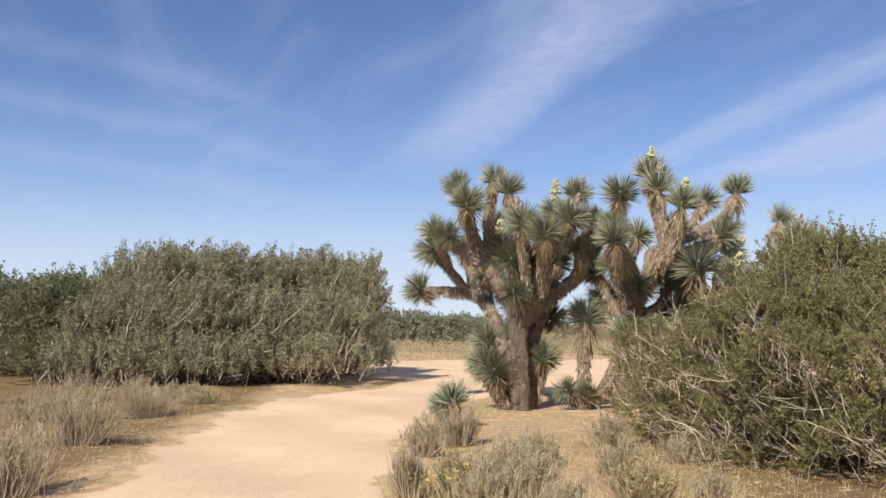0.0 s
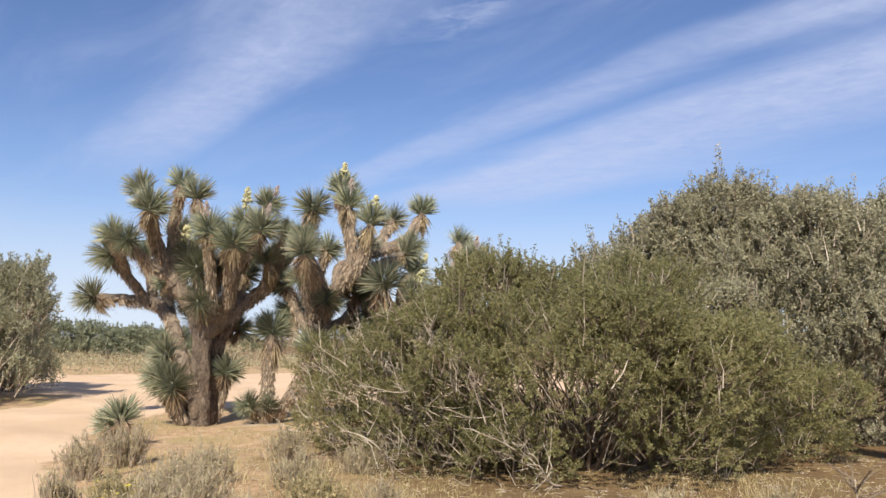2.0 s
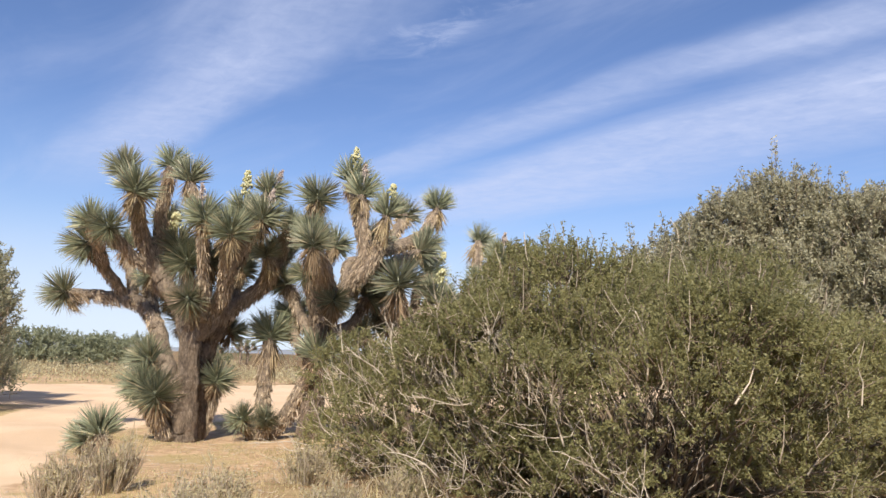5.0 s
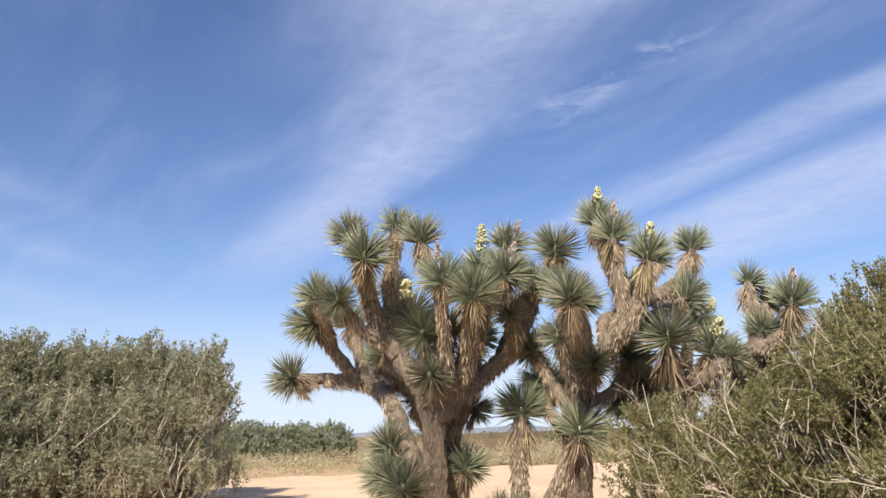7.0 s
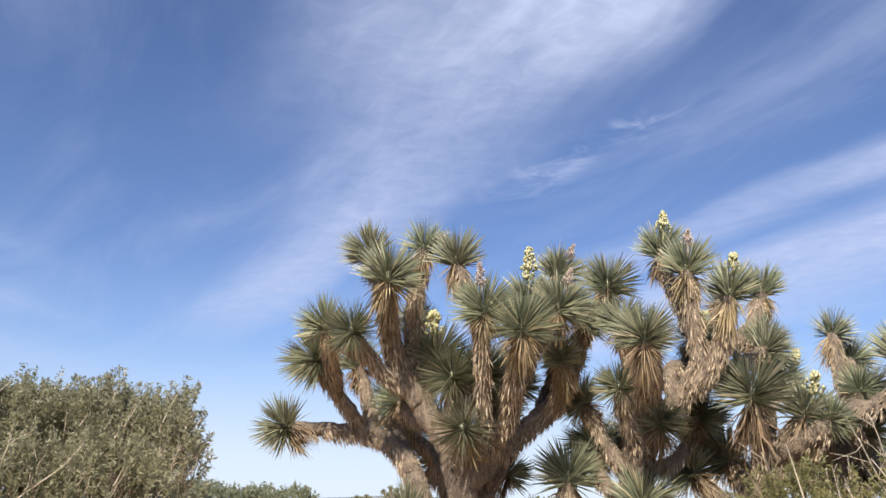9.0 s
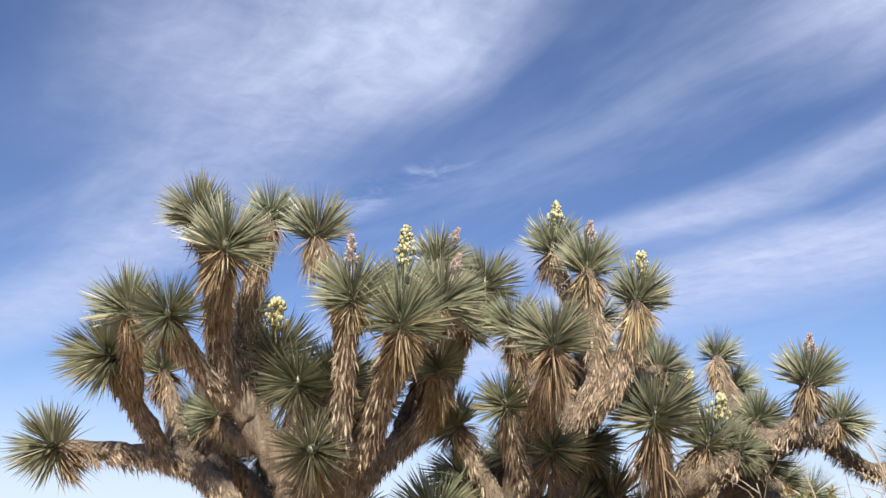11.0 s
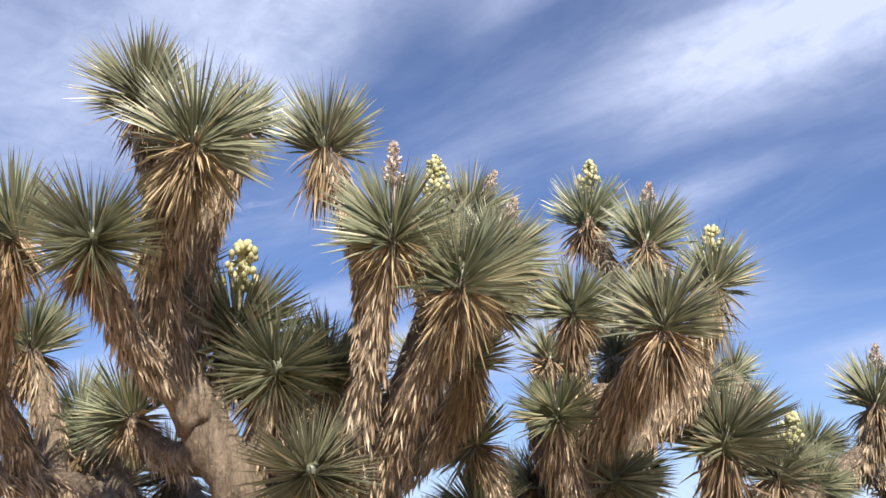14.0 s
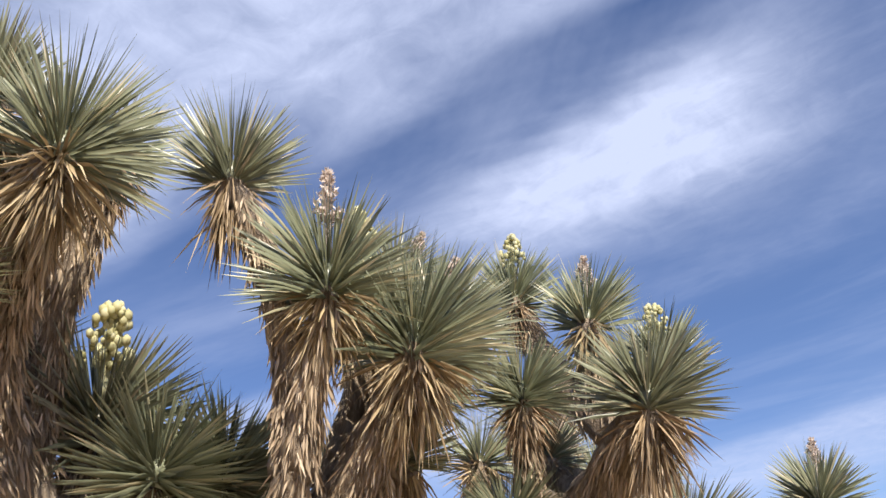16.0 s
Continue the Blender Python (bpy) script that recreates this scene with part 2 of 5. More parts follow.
def tube(line, radii, sides=8, rough=0.0, ridge=0.0):
    """A closed tube along a line, with an uneven or ridged skin."""
    n = len(line)
    T, A, B = tangents(line)
    a = np.linspace(0, 2 * np.pi, sides, endpoint=False)
    r = np.asarray(radii)[:, None] * (1 + rough * rng.normal(size=(n, sides)))
    if ridge:
        s = np.arange(n)[:, None]
        r = r * (1 + ridge * (np.sin(7 * a + 0.35 * s) + 0.7 * np.sin(11 * a - 0.5 * s + 1) + 0.5 * np.sin(3 * a + 0.2 * s + 2)))
    V = line[:, None] + r[..., None] * (np.cos(a)[None, :, None] * A[:, None] + np.sin(a)[None, :, None] * B[:, None])
    V = np.vstack([V.reshape(-1, 3), line[:1], line[-1:]])
    i, j = np.meshgrid(np.arange(n - 1), np.arange(sides), indexing="ij")
    p, q = (i * sides + j).ravel(), (i * sides + (j + 1) % sides).ravel()
    F = np.vstack([np.c_[p, q, q + sides], np.c_[p, q + sides, p + sides]])
    k = np.arange(sides)
    F = np.vstack([F, np.c_[np.full(sides, n * sides), (k + 1) % sides, k], np.c_[np.full(sides, n * sides + 1), (n - 1) * sides + k, (n - 1) * sides + (k + 1) % sides]])
    return V, F


def twigs(starts, ends, r0, r1, bend=0.1, segs=3):
    """Many thin three-sided crooked sticks at once."""
    n = len(starts)
    t = np.linspace(0, 1, segs + 1)
    D = ends - starts
    L = np.linalg.norm(D, axis=1)[:, None]
    off = rng.normal(size=(n, segs + 1, 3)) * (bend * L)[:, None] * np.sin(np.pi * t * 0.9)[None, :, None]
    C = starts[:, None] + D[:, None] * t[None, :, None] + off
    T = unit(D)
    A = unit(np.cross(T, rng.normal(size=(n, 3))))
    B = np.cross(T, A)
    r = (np.asarray(r0).reshape(-1, 1) * (1 - t) + np.asarray(r1).reshape(-1, 1) * t)
    a = np.arange(3) * 2 * np.pi / 3
    V = C[:, :, None] + r[:, :, None, None] * (np.cos(a)[None, None, :, None] * A[:, None, None] + np.sin(a)[None, None, :, None] * B[:, None, None])
    base = (np.arange(n) * (segs + 1) * 3)[:, None, None]
    s, k = np.arange(segs)[None, :, None], np.arange(3)[None, None]
    p, q = (base + s * 3 + k).ravel(), (base + s * 3 + (k + 1) % 3).ravel()
    return V.reshape(-1, 3), np.vstack([np.c_[p, q, q + 3], np.c_[p, q + 3, p + 3]])


def blades(base, way, length, width, droop=0.0, face=None):
    """Many stiff pointed leaves with a keel, at once."""
    n = len(base)
    side = unit(np.cross(way, face if face is not None else rng.normal(size=(n, 3))))
    keel = np.cross(side, way)
    L, W = np.asarray(length).reshape(-1, 1) * np.ones((n, 1)), np.asarray(width).reshape(-1, 1) * np.ones((n, 1))
    down = np.array([0, 0, -1.0])
    droop = np.asarray(droop).reshape(-1, 1) * np.ones((n, 1))
    mid = base + way * L * 0.55 + down * L * droop * 0.28
    tip = base + way * L + down * L * droop
    V = np.stack([base - side * W * 0.5, base + keel * W * 0.25, base + side * W * 0.5, mid - side * W * 0.42, mid + keel * W * 0.2, mid + side * W * 0.42, tip], 1)
    F = np.array([[0, 1, 4], [0, 4, 3], [1, 2, 5], [1, 5, 4], [3, 4, 6], [4, 5, 6]])
    return V.reshape(-1, 3), (F[None] + (np.arange(n) * 7)[:, None, None]).reshape(-1, 3)


def leaves(base, way, length, width):
    """Many small folded leaves at once, two triangles each."""
    n = len(base)
    side = unit(np.cross(way, rng.normal(size=(n, 3))))
    L, W = np.asarray(length).reshape(-1, 1) * np.ones((n, 1)), np.asarray(width).reshape(-1, 1) * np.ones((n, 1))
    fold = np.cross(side, way) * W * 0.3
    V = np.stack([base, base + way * L * 0.5 + side * W * 0.5 + fold, base + way * L, base + way * L * 0.5 - side * W * 0.5 + fold], 1)
    F = np.array([[0, 1, 2], [0, 2, 3]])
    return V.reshape(-1, 3), (F[None] + (np.arange(n) * 4)[:, None, None]).reshape(-1, 3)


def leaflets(base, way, length, width):
    """Many tiny pointed leaves at once, one triangle each."""
    n = len(base)
    side = unit(np.cross(way, rng.normal(size=(n, 3))))
    L, W = np.asarray(length).reshape(-1, 1) * np.ones((n, 1)), np.asarray(width).reshape(-1, 1) * np.ones((n, 1))
    V = np.stack([base - side * W * 0.5, base + side * W * 0.5, base + way * L], 1)
    return V.reshape(-1, 3), np.arange(n * 3).reshape(-1, 3)


def ball(n):
    return unit(rng.normal(size=(n, 3)))


# ---- Joshua trees ----
def icosphere():
    bm = bmesh.new()
    bmesh.ops.create_icosphere(bm, subdivisions=1, radius=1.0)
    V = np.array([v.co[:] for v in bm.verts])
    F = np.array([[v.index for v in f.verts] for f in bm.faces])
    bm.free()
    return V, F


def crown_mesh(n, spread=1.02):
    """Live leaves round a growing tip, its axis along +z, its radius about 0.34 m."""
    k = np.arange(n) / n
    polar = np.arccos(1 - spread * k ** 0.95) + np.radians(rng.normal(0, 6, n))
    az = np.arange(n) * 2.39996 + rng.normal(0, 0.2, n)
    way = np.c_[np.sin(polar) * np.cos(az), np.sin(polar) * np.sin(az), np.cos(polar)]
    base = np.c_[np.cos(az) * 0.03, np.sin(az) * 0.03, 0.05 - 0.13 * k] + way * 0.02
    L = (0.355 - 0.11 * rng.random(n) ** 1.8) * (0.90 + 0.10 * np.sin(np.pi * k ** 0.8)) * np.where(k < 0.10, 0.8, 1.0)
    fan = blades(base, way, L, rng.uniform(0.011, 0.0175, n), rng.uniform(-0.03, 0.05, n) + 0.09 * k ** 3, face=np.c_[-np.sin(az), np.cos(az), 0.3 + 0 * az])
    V, F = icosphere()
    heart = (V * np.array([0.052, 0.052, 0.085]) + np.array([0, 0, -0.025]), F)
    return make_mesh("rosette", *join([fan, heart]), BLADE)


def skirt_mesh(n, flare):
    """Dead leaves below a crown: hanging close to the stem, or flared out round it."""
    k = rng.random(n)
    az = rng.uniform(0, 2 * np.pi, n)
    az = az + 0.45 * np.sin(3 * az + rng.uniform(0, 6)) + 0.2 * np.sin(5 * az)
    polar = np.radians(np.where(k < 0.5, 108 + 70 * k, 140 + 26 * k) if flare else 146 + 26 * k ** 0.5)
    polar = polar + np.radians(rng.normal(0, 15 if flare else 10, n))
    stray = rng.random(n) < 0.12
    polar[stray] = np.radians(rng.uniform(96, 135, stray.sum()))
    way = np.c_[np.sin(polar) * np.cos(az), np.sin(polar) * np.sin(az), np.cos(polar)]
    base = np.c_[np.cos(az) * 0.045, np.sin(az) * 0.045, -0.06 - (0.15 if flare else 0.19) * k]
    L = rng.uniform(0.10, 0.21, n) if flare else rng.uniform(0.10, 0.24, n)
    L = np.where(k < 0.25, L + 0.04, L)
    return make_mesh("leaf_skirt", *blades(base, unit(way + rng.normal(0, 0.10, (n, 3))), L, rng.uniform(0.008, 0.015, n), rng.uniform(0.0, 0.45, n)), DEAD)


def bloom_mesh(height, m=150, wide=1.0):
    """A tight panicle of round cream flowers on a stalk."""
    V = [tube(np.c_[np.zeros(5), np.zeros(5), np.linspace(-0.12, height, 5)], np.linspace(0.02, 0.008, 5), 5)]
    pod = icosphere()
    z = rng.uniform(0.0, 1.0, m) ** 0.9
    r = 0.082 * wide * np.sqrt(np.clip(1.08 - z, 0.02, 1)) * np.clip(0.6 + 1.6 * z, 0, 1) * rng.uniform(0.25, 1.3, m)
    a = rng.uniform(0, 6.28, m)
    for i in range(m):
        V.append((pod[0] * rng.uniform(0.009, 0.019) * np.array([1, 1, 1.35]) + np.array([r[i] * np.cos(a[i]), r[i] * np.sin(a[i]), z[i] * height]), pod[1]))
    return make_mesh("flower_spike", *join(V), BLOOM, True)


def seed_mesh(height):
    """Last year's dry flower stalk, a narrow cone of papery bits."""
    m = 110
    z = rng.random(m) ** 0.8
    a = rng.uniform(0, 6.28, m)
    out = np.c_[np.cos(a), np.sin(a), np.zeros(m)]
    s = np.c_[np.zeros(m), np.zeros(m), z * height]
    e = s + (out * (1.08 - z)[:, None] * 0.05 + np.array([0, 0, 0.035])) * rng.uniform(0.6, 1.1, (m, 1))
    tips = leaves(np.repeat(e, 2, 0), unit(np.repeat(e - s, 2, 0) * 14 + rng.normal(0, 0.6, (2 * m, 3))), 0.028, 0.014)
    return make_mesh("old_flower_stalk", *join([tube(np.c_[np.zeros(4), np.zeros(4), np.linspace(-0.1, height, 4)], np.linspace(0.014, 0.005, 4), 5), twigs(s, e, 0.004, 0.003, 0.05, 1), tips]), STALK)


CROWNS = [crown_mesh(n) for n in (330, 300, 350, 310, 340, 290, 320, 335)]
UPRIGHT = [crown_mesh(n, 0.72) for n in (250, 280, 265)]
SKIRTS = {"close": [skirt_mesh(n, False) for n in (150, 190, 165)], "flared": [skirt_mesh(n, True) for n in (230, 260, 210)]}
BLOOMS = [bloom_mesh(h, m) for h, m in ((0.21, 95), (0.25, 110), (0.36, 160))] + [bloom_mesh(0.46, 330, 1.9)]
SEEDS = [seed_mesh(h) for h in (0.16, 0.20)]


def rosette(tree, at, axis, size=1.0, flower="", dead=1.0, skirt="flared", upright=False, pick=[0]):
    """A crown of live leaves with its dead skirt, under a tree."""
    pick[0] += 1
    i = pick[0]
    origin = tree.location
    turn = Vector(axis).normalized().to_track_quat("Z", "Y").to_matrix().to_4x4() @ pose(0, 0, 0, 0, 0, rng.uniform(0, 360))
    ob = new("rosette", UPRIGHT[i % 3] if upright else CROWNS[i % len(CROWNS)])
    ob.parent = tree
    ob.matrix_local = Matrix.Translation(Vector(at) - origin) @ turn @ Matrix.Translation((0, 0, 0.055)) @ Matrix.Scale(0.985 * size, 4)
    if dead:
        sk = new("leaf_skirt", SKIRTS[skirt][i % 3])
        sk.parent = ob
        hang = turn.to_3x3().inverted() @ Vector((0, 0, -1))
        back = (Vector((0, 0, -1.0)) + hang * 0.55).normalized()
        sk.matrix_local = (-back).to_track_quat("Z", "Y").to_matrix().to_4x4() @ Matrix.Diagonal((1.0, 1.0, 0.6 + 0.4 * dead, 1))
        tagged(sk, "straw-coloured dead leaves hanging below the crown", kind="stuff")
    if flower:
        fl = new("old_flower_stalk" if flower == "old" else "flower_spike", BLOOMS[3] if flower == "broad" else BLOOMS[2] if flower == "tall" else (BLOOMS if flower == "bloom" else SEEDS)[i % 2])
        fl.parent = ob
        up_local = (turn.to_3x3().inverted() @ Vector((0, 0, 1)) + Vector((0, 0, 1.2))).normalized()
        fl.matrix_local = Matrix.Translation((0, 0, 0.17 if flower == "old" else 0.22 if flower == "tall" else 0.17)) @ up_local.to_track_quat("Z", "Y").to_matrix().to_4x4()
        tagged(fl, "dry brown seed stalk" if flower == "old" else "cream-white flower cluster")
    return ob


def limb(tree, points, r0, r1, shag=1.0, name="limb", start=0.0):
    """A branch along points, with weathered leaves lying back along it."""
    base = np.array(tree.location)
    line = spline(points, 9) - base
    n = len(line)
    t = np.linspace(0, 1, n)
    r = r0 + (r1 - r0) * t
    line = line + rng.normal(0, 0.006, line.shape)
    ob = part(name, tube(line, r * (1 + 0.04 * np.sin(t * 23)), 30 if name == "trunk" else 18, 0.025, 0.035), TRUNK_BARK if name == "trunk" else BARK, tree, "", True)
    if shag:
        length = np.linalg.norm(np.diff(line, axis=0), axis=1).sum()
        m = int(470 * length * shag)
        T, A, B = tangents(line)
        k = np.clip((start + (1 - start) * rng.random(m)) * (n - 1), 0, n - 1).astype(int)
        a = rng.uniform(0, 6.28, m)
        out = np.cos(a)[:, None] * A[k] + np.sin(a)[:, None] * B[k]
        way = unit(out * rng.uniform(0.05, 0.5, (m, 1)) - T[k] * 0.7 + np.array([0, 0, -0.75]) + rng.normal(0, 0.2, (m, 3)))
        tagged(part("leaf_skirt", leaves(line[k] + out * (r[k] * 0.92)[:, None], way, rng.uniform(0.05, 0.13, m) + 0.09 * rng.random(m) * (k / n) ** 2, rng.uniform(0.009, 0.016, m)), SHAG, ob), "grey-brown dead leaves lying along the branch", kind="stuff")
    return ob


def arm(tree, points, size=1.0, flower="", r0=0.088, r1=0.062, shag=1.0, axis=None, dead=1.0, start=0.15, skirt="flared", upright=False):
    """A branch that ends in a crown at its last point."""
    limb(tree, points, r0, r1, shag, "limb", start)
    a, b = np.array(points[-2]), np.array(points[-1])
    away = np.array([points[-1][0] - tree.location[0], points[-1][1] - tree.location[1], 0.0])
    way = axis if axis is not None else tuple(unit(b - a) * 0.6 + unit(away) * 0.55 + np.array([0, 0, 0.3]))
    rosette(tree, points[-1], way, size, flower, dead, skirt, upright)


# ---- shrubs ----
def lobes_shell(lobes, n, inner=0.55, low=0.0, deep=0.0):
    """Points near the skin of a heap of ellipsoids, and the way out at each."""
    lobes = np.array(lobes, float)
    area = lobes[:, 3] * lobes[:, 4] + lobes[:, 4] * lobes[:, 5] + lobes[:, 3] * lobes[:, 5]
    big = n * 5
    which = rng.choice(len(lobes), big, p=area / area.sum())
    d = ball(big)
    d[:, 2] = np.where(d[:, 2] < -0.35, -d[:, 2], d[:, 2])
    c, r = lobes[which, :3], lobes[which, 3:6]
    ph = which * 1.7
    lump = 1 + 0.13 * np.sin(5.1 * d[:, 0] + ph) * np.sin(4.3 * d[:, 1] + 1.3 * ph) + 0.10 * np.sin(9.7 * d[:, 2] + 7.9 * d[:, 0] + ph)
    f = (inner + (1 - inner) * rng.random(big) ** 0.45) * lump
    p = c + d * r * f[:, None]
    out = unit(d / r)
    ok = p[:, 2] > low
    for c, r in zip(lobes[:, :3], lobes[:, 3:6]):
        ok &= np.sum(((p - c) / r) ** 2, 1) > deep * deep
    return p[ok][:n], out[ok][:n]


def sprigs(p, out, count, length, leaf, width, rise=0.6, spread=0.5):
    """Leafy shoots: count leaves along a short twig at each point."""
    n = len(p)
    way = unit(out * 0.7 + np.array([0, 0, rise]) + rng.normal(0, 0.35, (n, 3)))
    L = length * rng.uniform(0.6, 1.25, n)
    k = np.repeat(np.arange(n), count)
    t = rng.random(n * count)
    side = ball(n * count)
    base = p[k] + way[k] * (L[k] * t)[:, None] + side * (0.10 * length * (1 - 0.5 * t))[:, None]
    lw = unit(way[k] * 0.6 + side * (0.5 + spread))
    return leaflets(base, lw, leaf * rng.uniform(0.6, 1.3, n * count), width * rng.uniform(0.7, 1.2, n * count)), (p, p + way * L[:, None])


def columns(cx, cy, rx, ry, height, n, fat=0.6, back=0.0):
    """Upright lumps that together make a tall bush from the ground up."""
    out = []
    for i in range(n):
        u = 2 * (i * 0.618 % 1.0) - 1 + rng.uniform(-0.1, 0.1)
        h = height * rng.uniform(0.88, 1.04)
        w = fat * rng.uniform(0.8, 1.25)
        x, y = cx + rx * u, cy + ry * rng.uniform(-1, 1)
        out.append((x, y + back, h * 0.5, w, w, h * 0.52))
        if back:
            out.append((x + rng.uniform(-0.4, 0.4), y, h * 0.34, w * 1.1, w * 0.9, h * 0.36))
        out.append((x + rng.uniform(-0.3, 0.3), y - 0.2, 0.45, w * 1.25, w * 1.25, 0.62))
    return out


def mounds(cx, cy, cz, rx, ry, rz, n, size):
    """Rounded lumps over the skin of a broad bush."""
    out = [(cx, cy, cz, rx * 0.86, ry * 0.86, rz * 0.86)]
    for d in ball(n):
        z = abs(d[2]) if d[2] > -0.6 else -d[2]
        s = size * rng.uniform(0.7, 1.3)
        out.append((cx + d[0] * (rx - s * 0.6), cy + d[1] * (ry - s * 0.6), cz + (z if d[2] > -0.3 else d[2]) * (rz - s * 0.5), s, s, s * 0.85))
    return out


def shrub(name, at, lobes, n, count, length, leaf, width, mat, label, category, group="", rise=0.6, stems=90, stem_mat=None, inner=0.55, shoots=0, tuft=22, streaks=0, reach=0.62, clump=3.0, thin=None, gap=-0.42, bold=1.0, fluff=0.035, hollow=0.0):
    """A bush: stems from the root, a mass of leafy shoots, and thin tips above."""
    root = thing(name, at, label, category, group)
    local = [(x - at[0], y - at[1], z - at[2], a, b, c) for x, y, z, a, b, c in lobes]
    p, out = lobes_shell(local, n, inner, 0.0, 0.62)
    x, y, z = (p * clump).T
    knot = np.sin(2.1 * x + 1.3 * np.sin(1.2 * y)) * np.sin(1.9 * y + 0.7 * z) * np.sin(1.8 * z + 0.3 * x)
    keep = knot + rng.normal(0, 0.3, len(p)) > gap
    if thin:
        keep &= ~((p[:, 0] < thin[0]) & (p[:, 2] < thin[1]) & (rng.random(len(p)) < 0.18))
    if hollow:
        keep &= (p[:, 2] > hollow + rng.normal(0, 0.25, len(p))) | (rng.random(len(p)) < 0.65)
    p, out = p[keep], out[keep]
    VF, tw = sprigs(p, out, count, length, leaf, width, rise)
    pieces = [VF]
    if shoots:
        high = np.where((out[:, 2] > 0.35) & (p[:, 2] > np.quantile(p[:, 2], 0.55)))[0]
        sel = rng.choice(high, shoots)
        s = p[sel]
        e = s + unit(out[sel] * 0.25 + np.array([0, 0, 1.0]) + rng.normal(0, 0.16, (shoots, 3))) * rng.uniform(0.2, reach, (shoots, 1))
        k = np.repeat(np.arange(shoots), tuft)
        t = rng.random(len(k)) ** 0.45
        b = s[k] + (e - s)[k] * t[:, None] + ball(len(k)) * fluff
        pieces.append(leaflets(b, unit(ball(len(k)) + np.array([0, 0, 0.5])), leaf * rng.uniform(0.7, 1.3, len(k)), width))
    tagged(part("foliage", join(pieces), mat, root), kind="stuff")
    q, _ = lobes_shell(local, stems, 0.8)
    feet = np.c_[q[:, :2] * 0.3 + rng.normal(0, 0.12, (len(q), 2)), np.full(len(q), -0.03)]
    thick = min(12, len(q) // 4)
    for f, e_ in zip(feet[:thick], q[:thick]):
        mid = (f * 0.45 + e_ * 0.55) + rng.normal(0, 0.10, 3)
        part("stem", tube(spline([f, mid, e_], 4), np.linspace(rng.uniform(0.02, 0.04), 0.007, 9), 5, 0.08), stem_mat or STEM, root, "", True)
    sticks = [twigs(feet[thick:], q[thick:], rng.uniform(0.010, 0.024, len(q) - thick), 0.005, 0.07, 5)]
    pick = rng.choice(len(p), min(len(p), n // 4), replace=False)
    sticks.append(twigs(tw[0][pick] - (tw[1] - tw[0])[pick] * 0.8, tw[1][pick], 0.006, 0.003, 0.08, 1))
    if shoots:
        sticks.append(twigs(s, e, 0.006, 0.003, 0.05, 2))
    if streaks:
        q, o = lobes_shell(local, streaks, 0.93, hollow)
        w = unit(o * 0.3 + np.array([0.25 * (bold > 1), 0, 0.9]) + rng.normal(0, 0.3, (len(q), 3)))
        L = rng.uniform(0.12, 0.5, (len(q), 1)) * bold
        tagged(part("bare_twig_mass", twigs(q - w * L * 0.6, q + w * L * 0.6, rng.uniform(0.004, 0.010, len(q)) * bold * bold, 0.003 * bold, 0.07, 2), TWIG, root, "pale bare twigs"), kind="stuff")
    tagged(part("twig_mass", join(sticks), stem_mat or STEM, root), kind="stuff")
    return root, local


def dead_branch(at, way, length, stout=1.0):
    """A crooked stick with finer side twigs."""
    s, e = at - way * length * 0.5, at + way * length * 0.5
    s[2], e[2] = max(s[2], 0.02), max(e[2], 0.05)
    line = spline([s, s + (e - s) * 0.35 + rng.normal(0, 0.055 * length, 3), s + (e - s) * 0.7 + rng.normal(0, 0.055 * length, 3), e], 3)
    m = 7
    k = rng.integers(2, len(line) - 1, m)
    w = unit(way + rng.normal(0, 0.7, (m, 3)))
    side = twigs(line[k], line[k] + w * rng.uniform(0.2, 0.5, (m, 1)) * length, rng.uniform(0.003, 0.0045, m), 0.0015, 0.06, 2)
    return join([tube(line, np.linspace(rng.uniform(0.005, 0.0105), 0.0028, len(line)) * stout, 4), side])


# ---- ground ----
PATH_LEFT = [(-2.4, -6.0), (-2.6, 2.0), (-3.0, 7.2), (-3.2, 9.0), (-3.4, 11.2), (-3.5, 15.0), (-2.7, 18.2), (-1.3, 20.0), (-0.9, 22.5), (-2.4, 27.0), (-6.0, 33.0), (-20.0, 40.0)]
PATH_RIGHT = [(0.9, -6.0), (0.2, 2.0), (-0.45, 7.4), (-0.55, 9.1), (-0.4, 13.0), (0.2, 16.0), (1.2, 18.2), (4.0, 19.5), (9.0, 21.0), (15.0, 24.0), (22.0, 28.0), (40.0, 34.0)]


def ground_height(x, y):
    far = np.clip((np.hypot(x, y) - 25) / 60, 0, 1)
    z = 0.035 * np.sin(0.9 * x + 0.4) * np.sin(0.7 * y + 1.1) + 0.02 * np.sin(2.3 * x + 1.7 * y)
    return z + far * (0.35 * np.sin(0.05 * x + 1) * np.sin(0.043 * y)) - 0.02


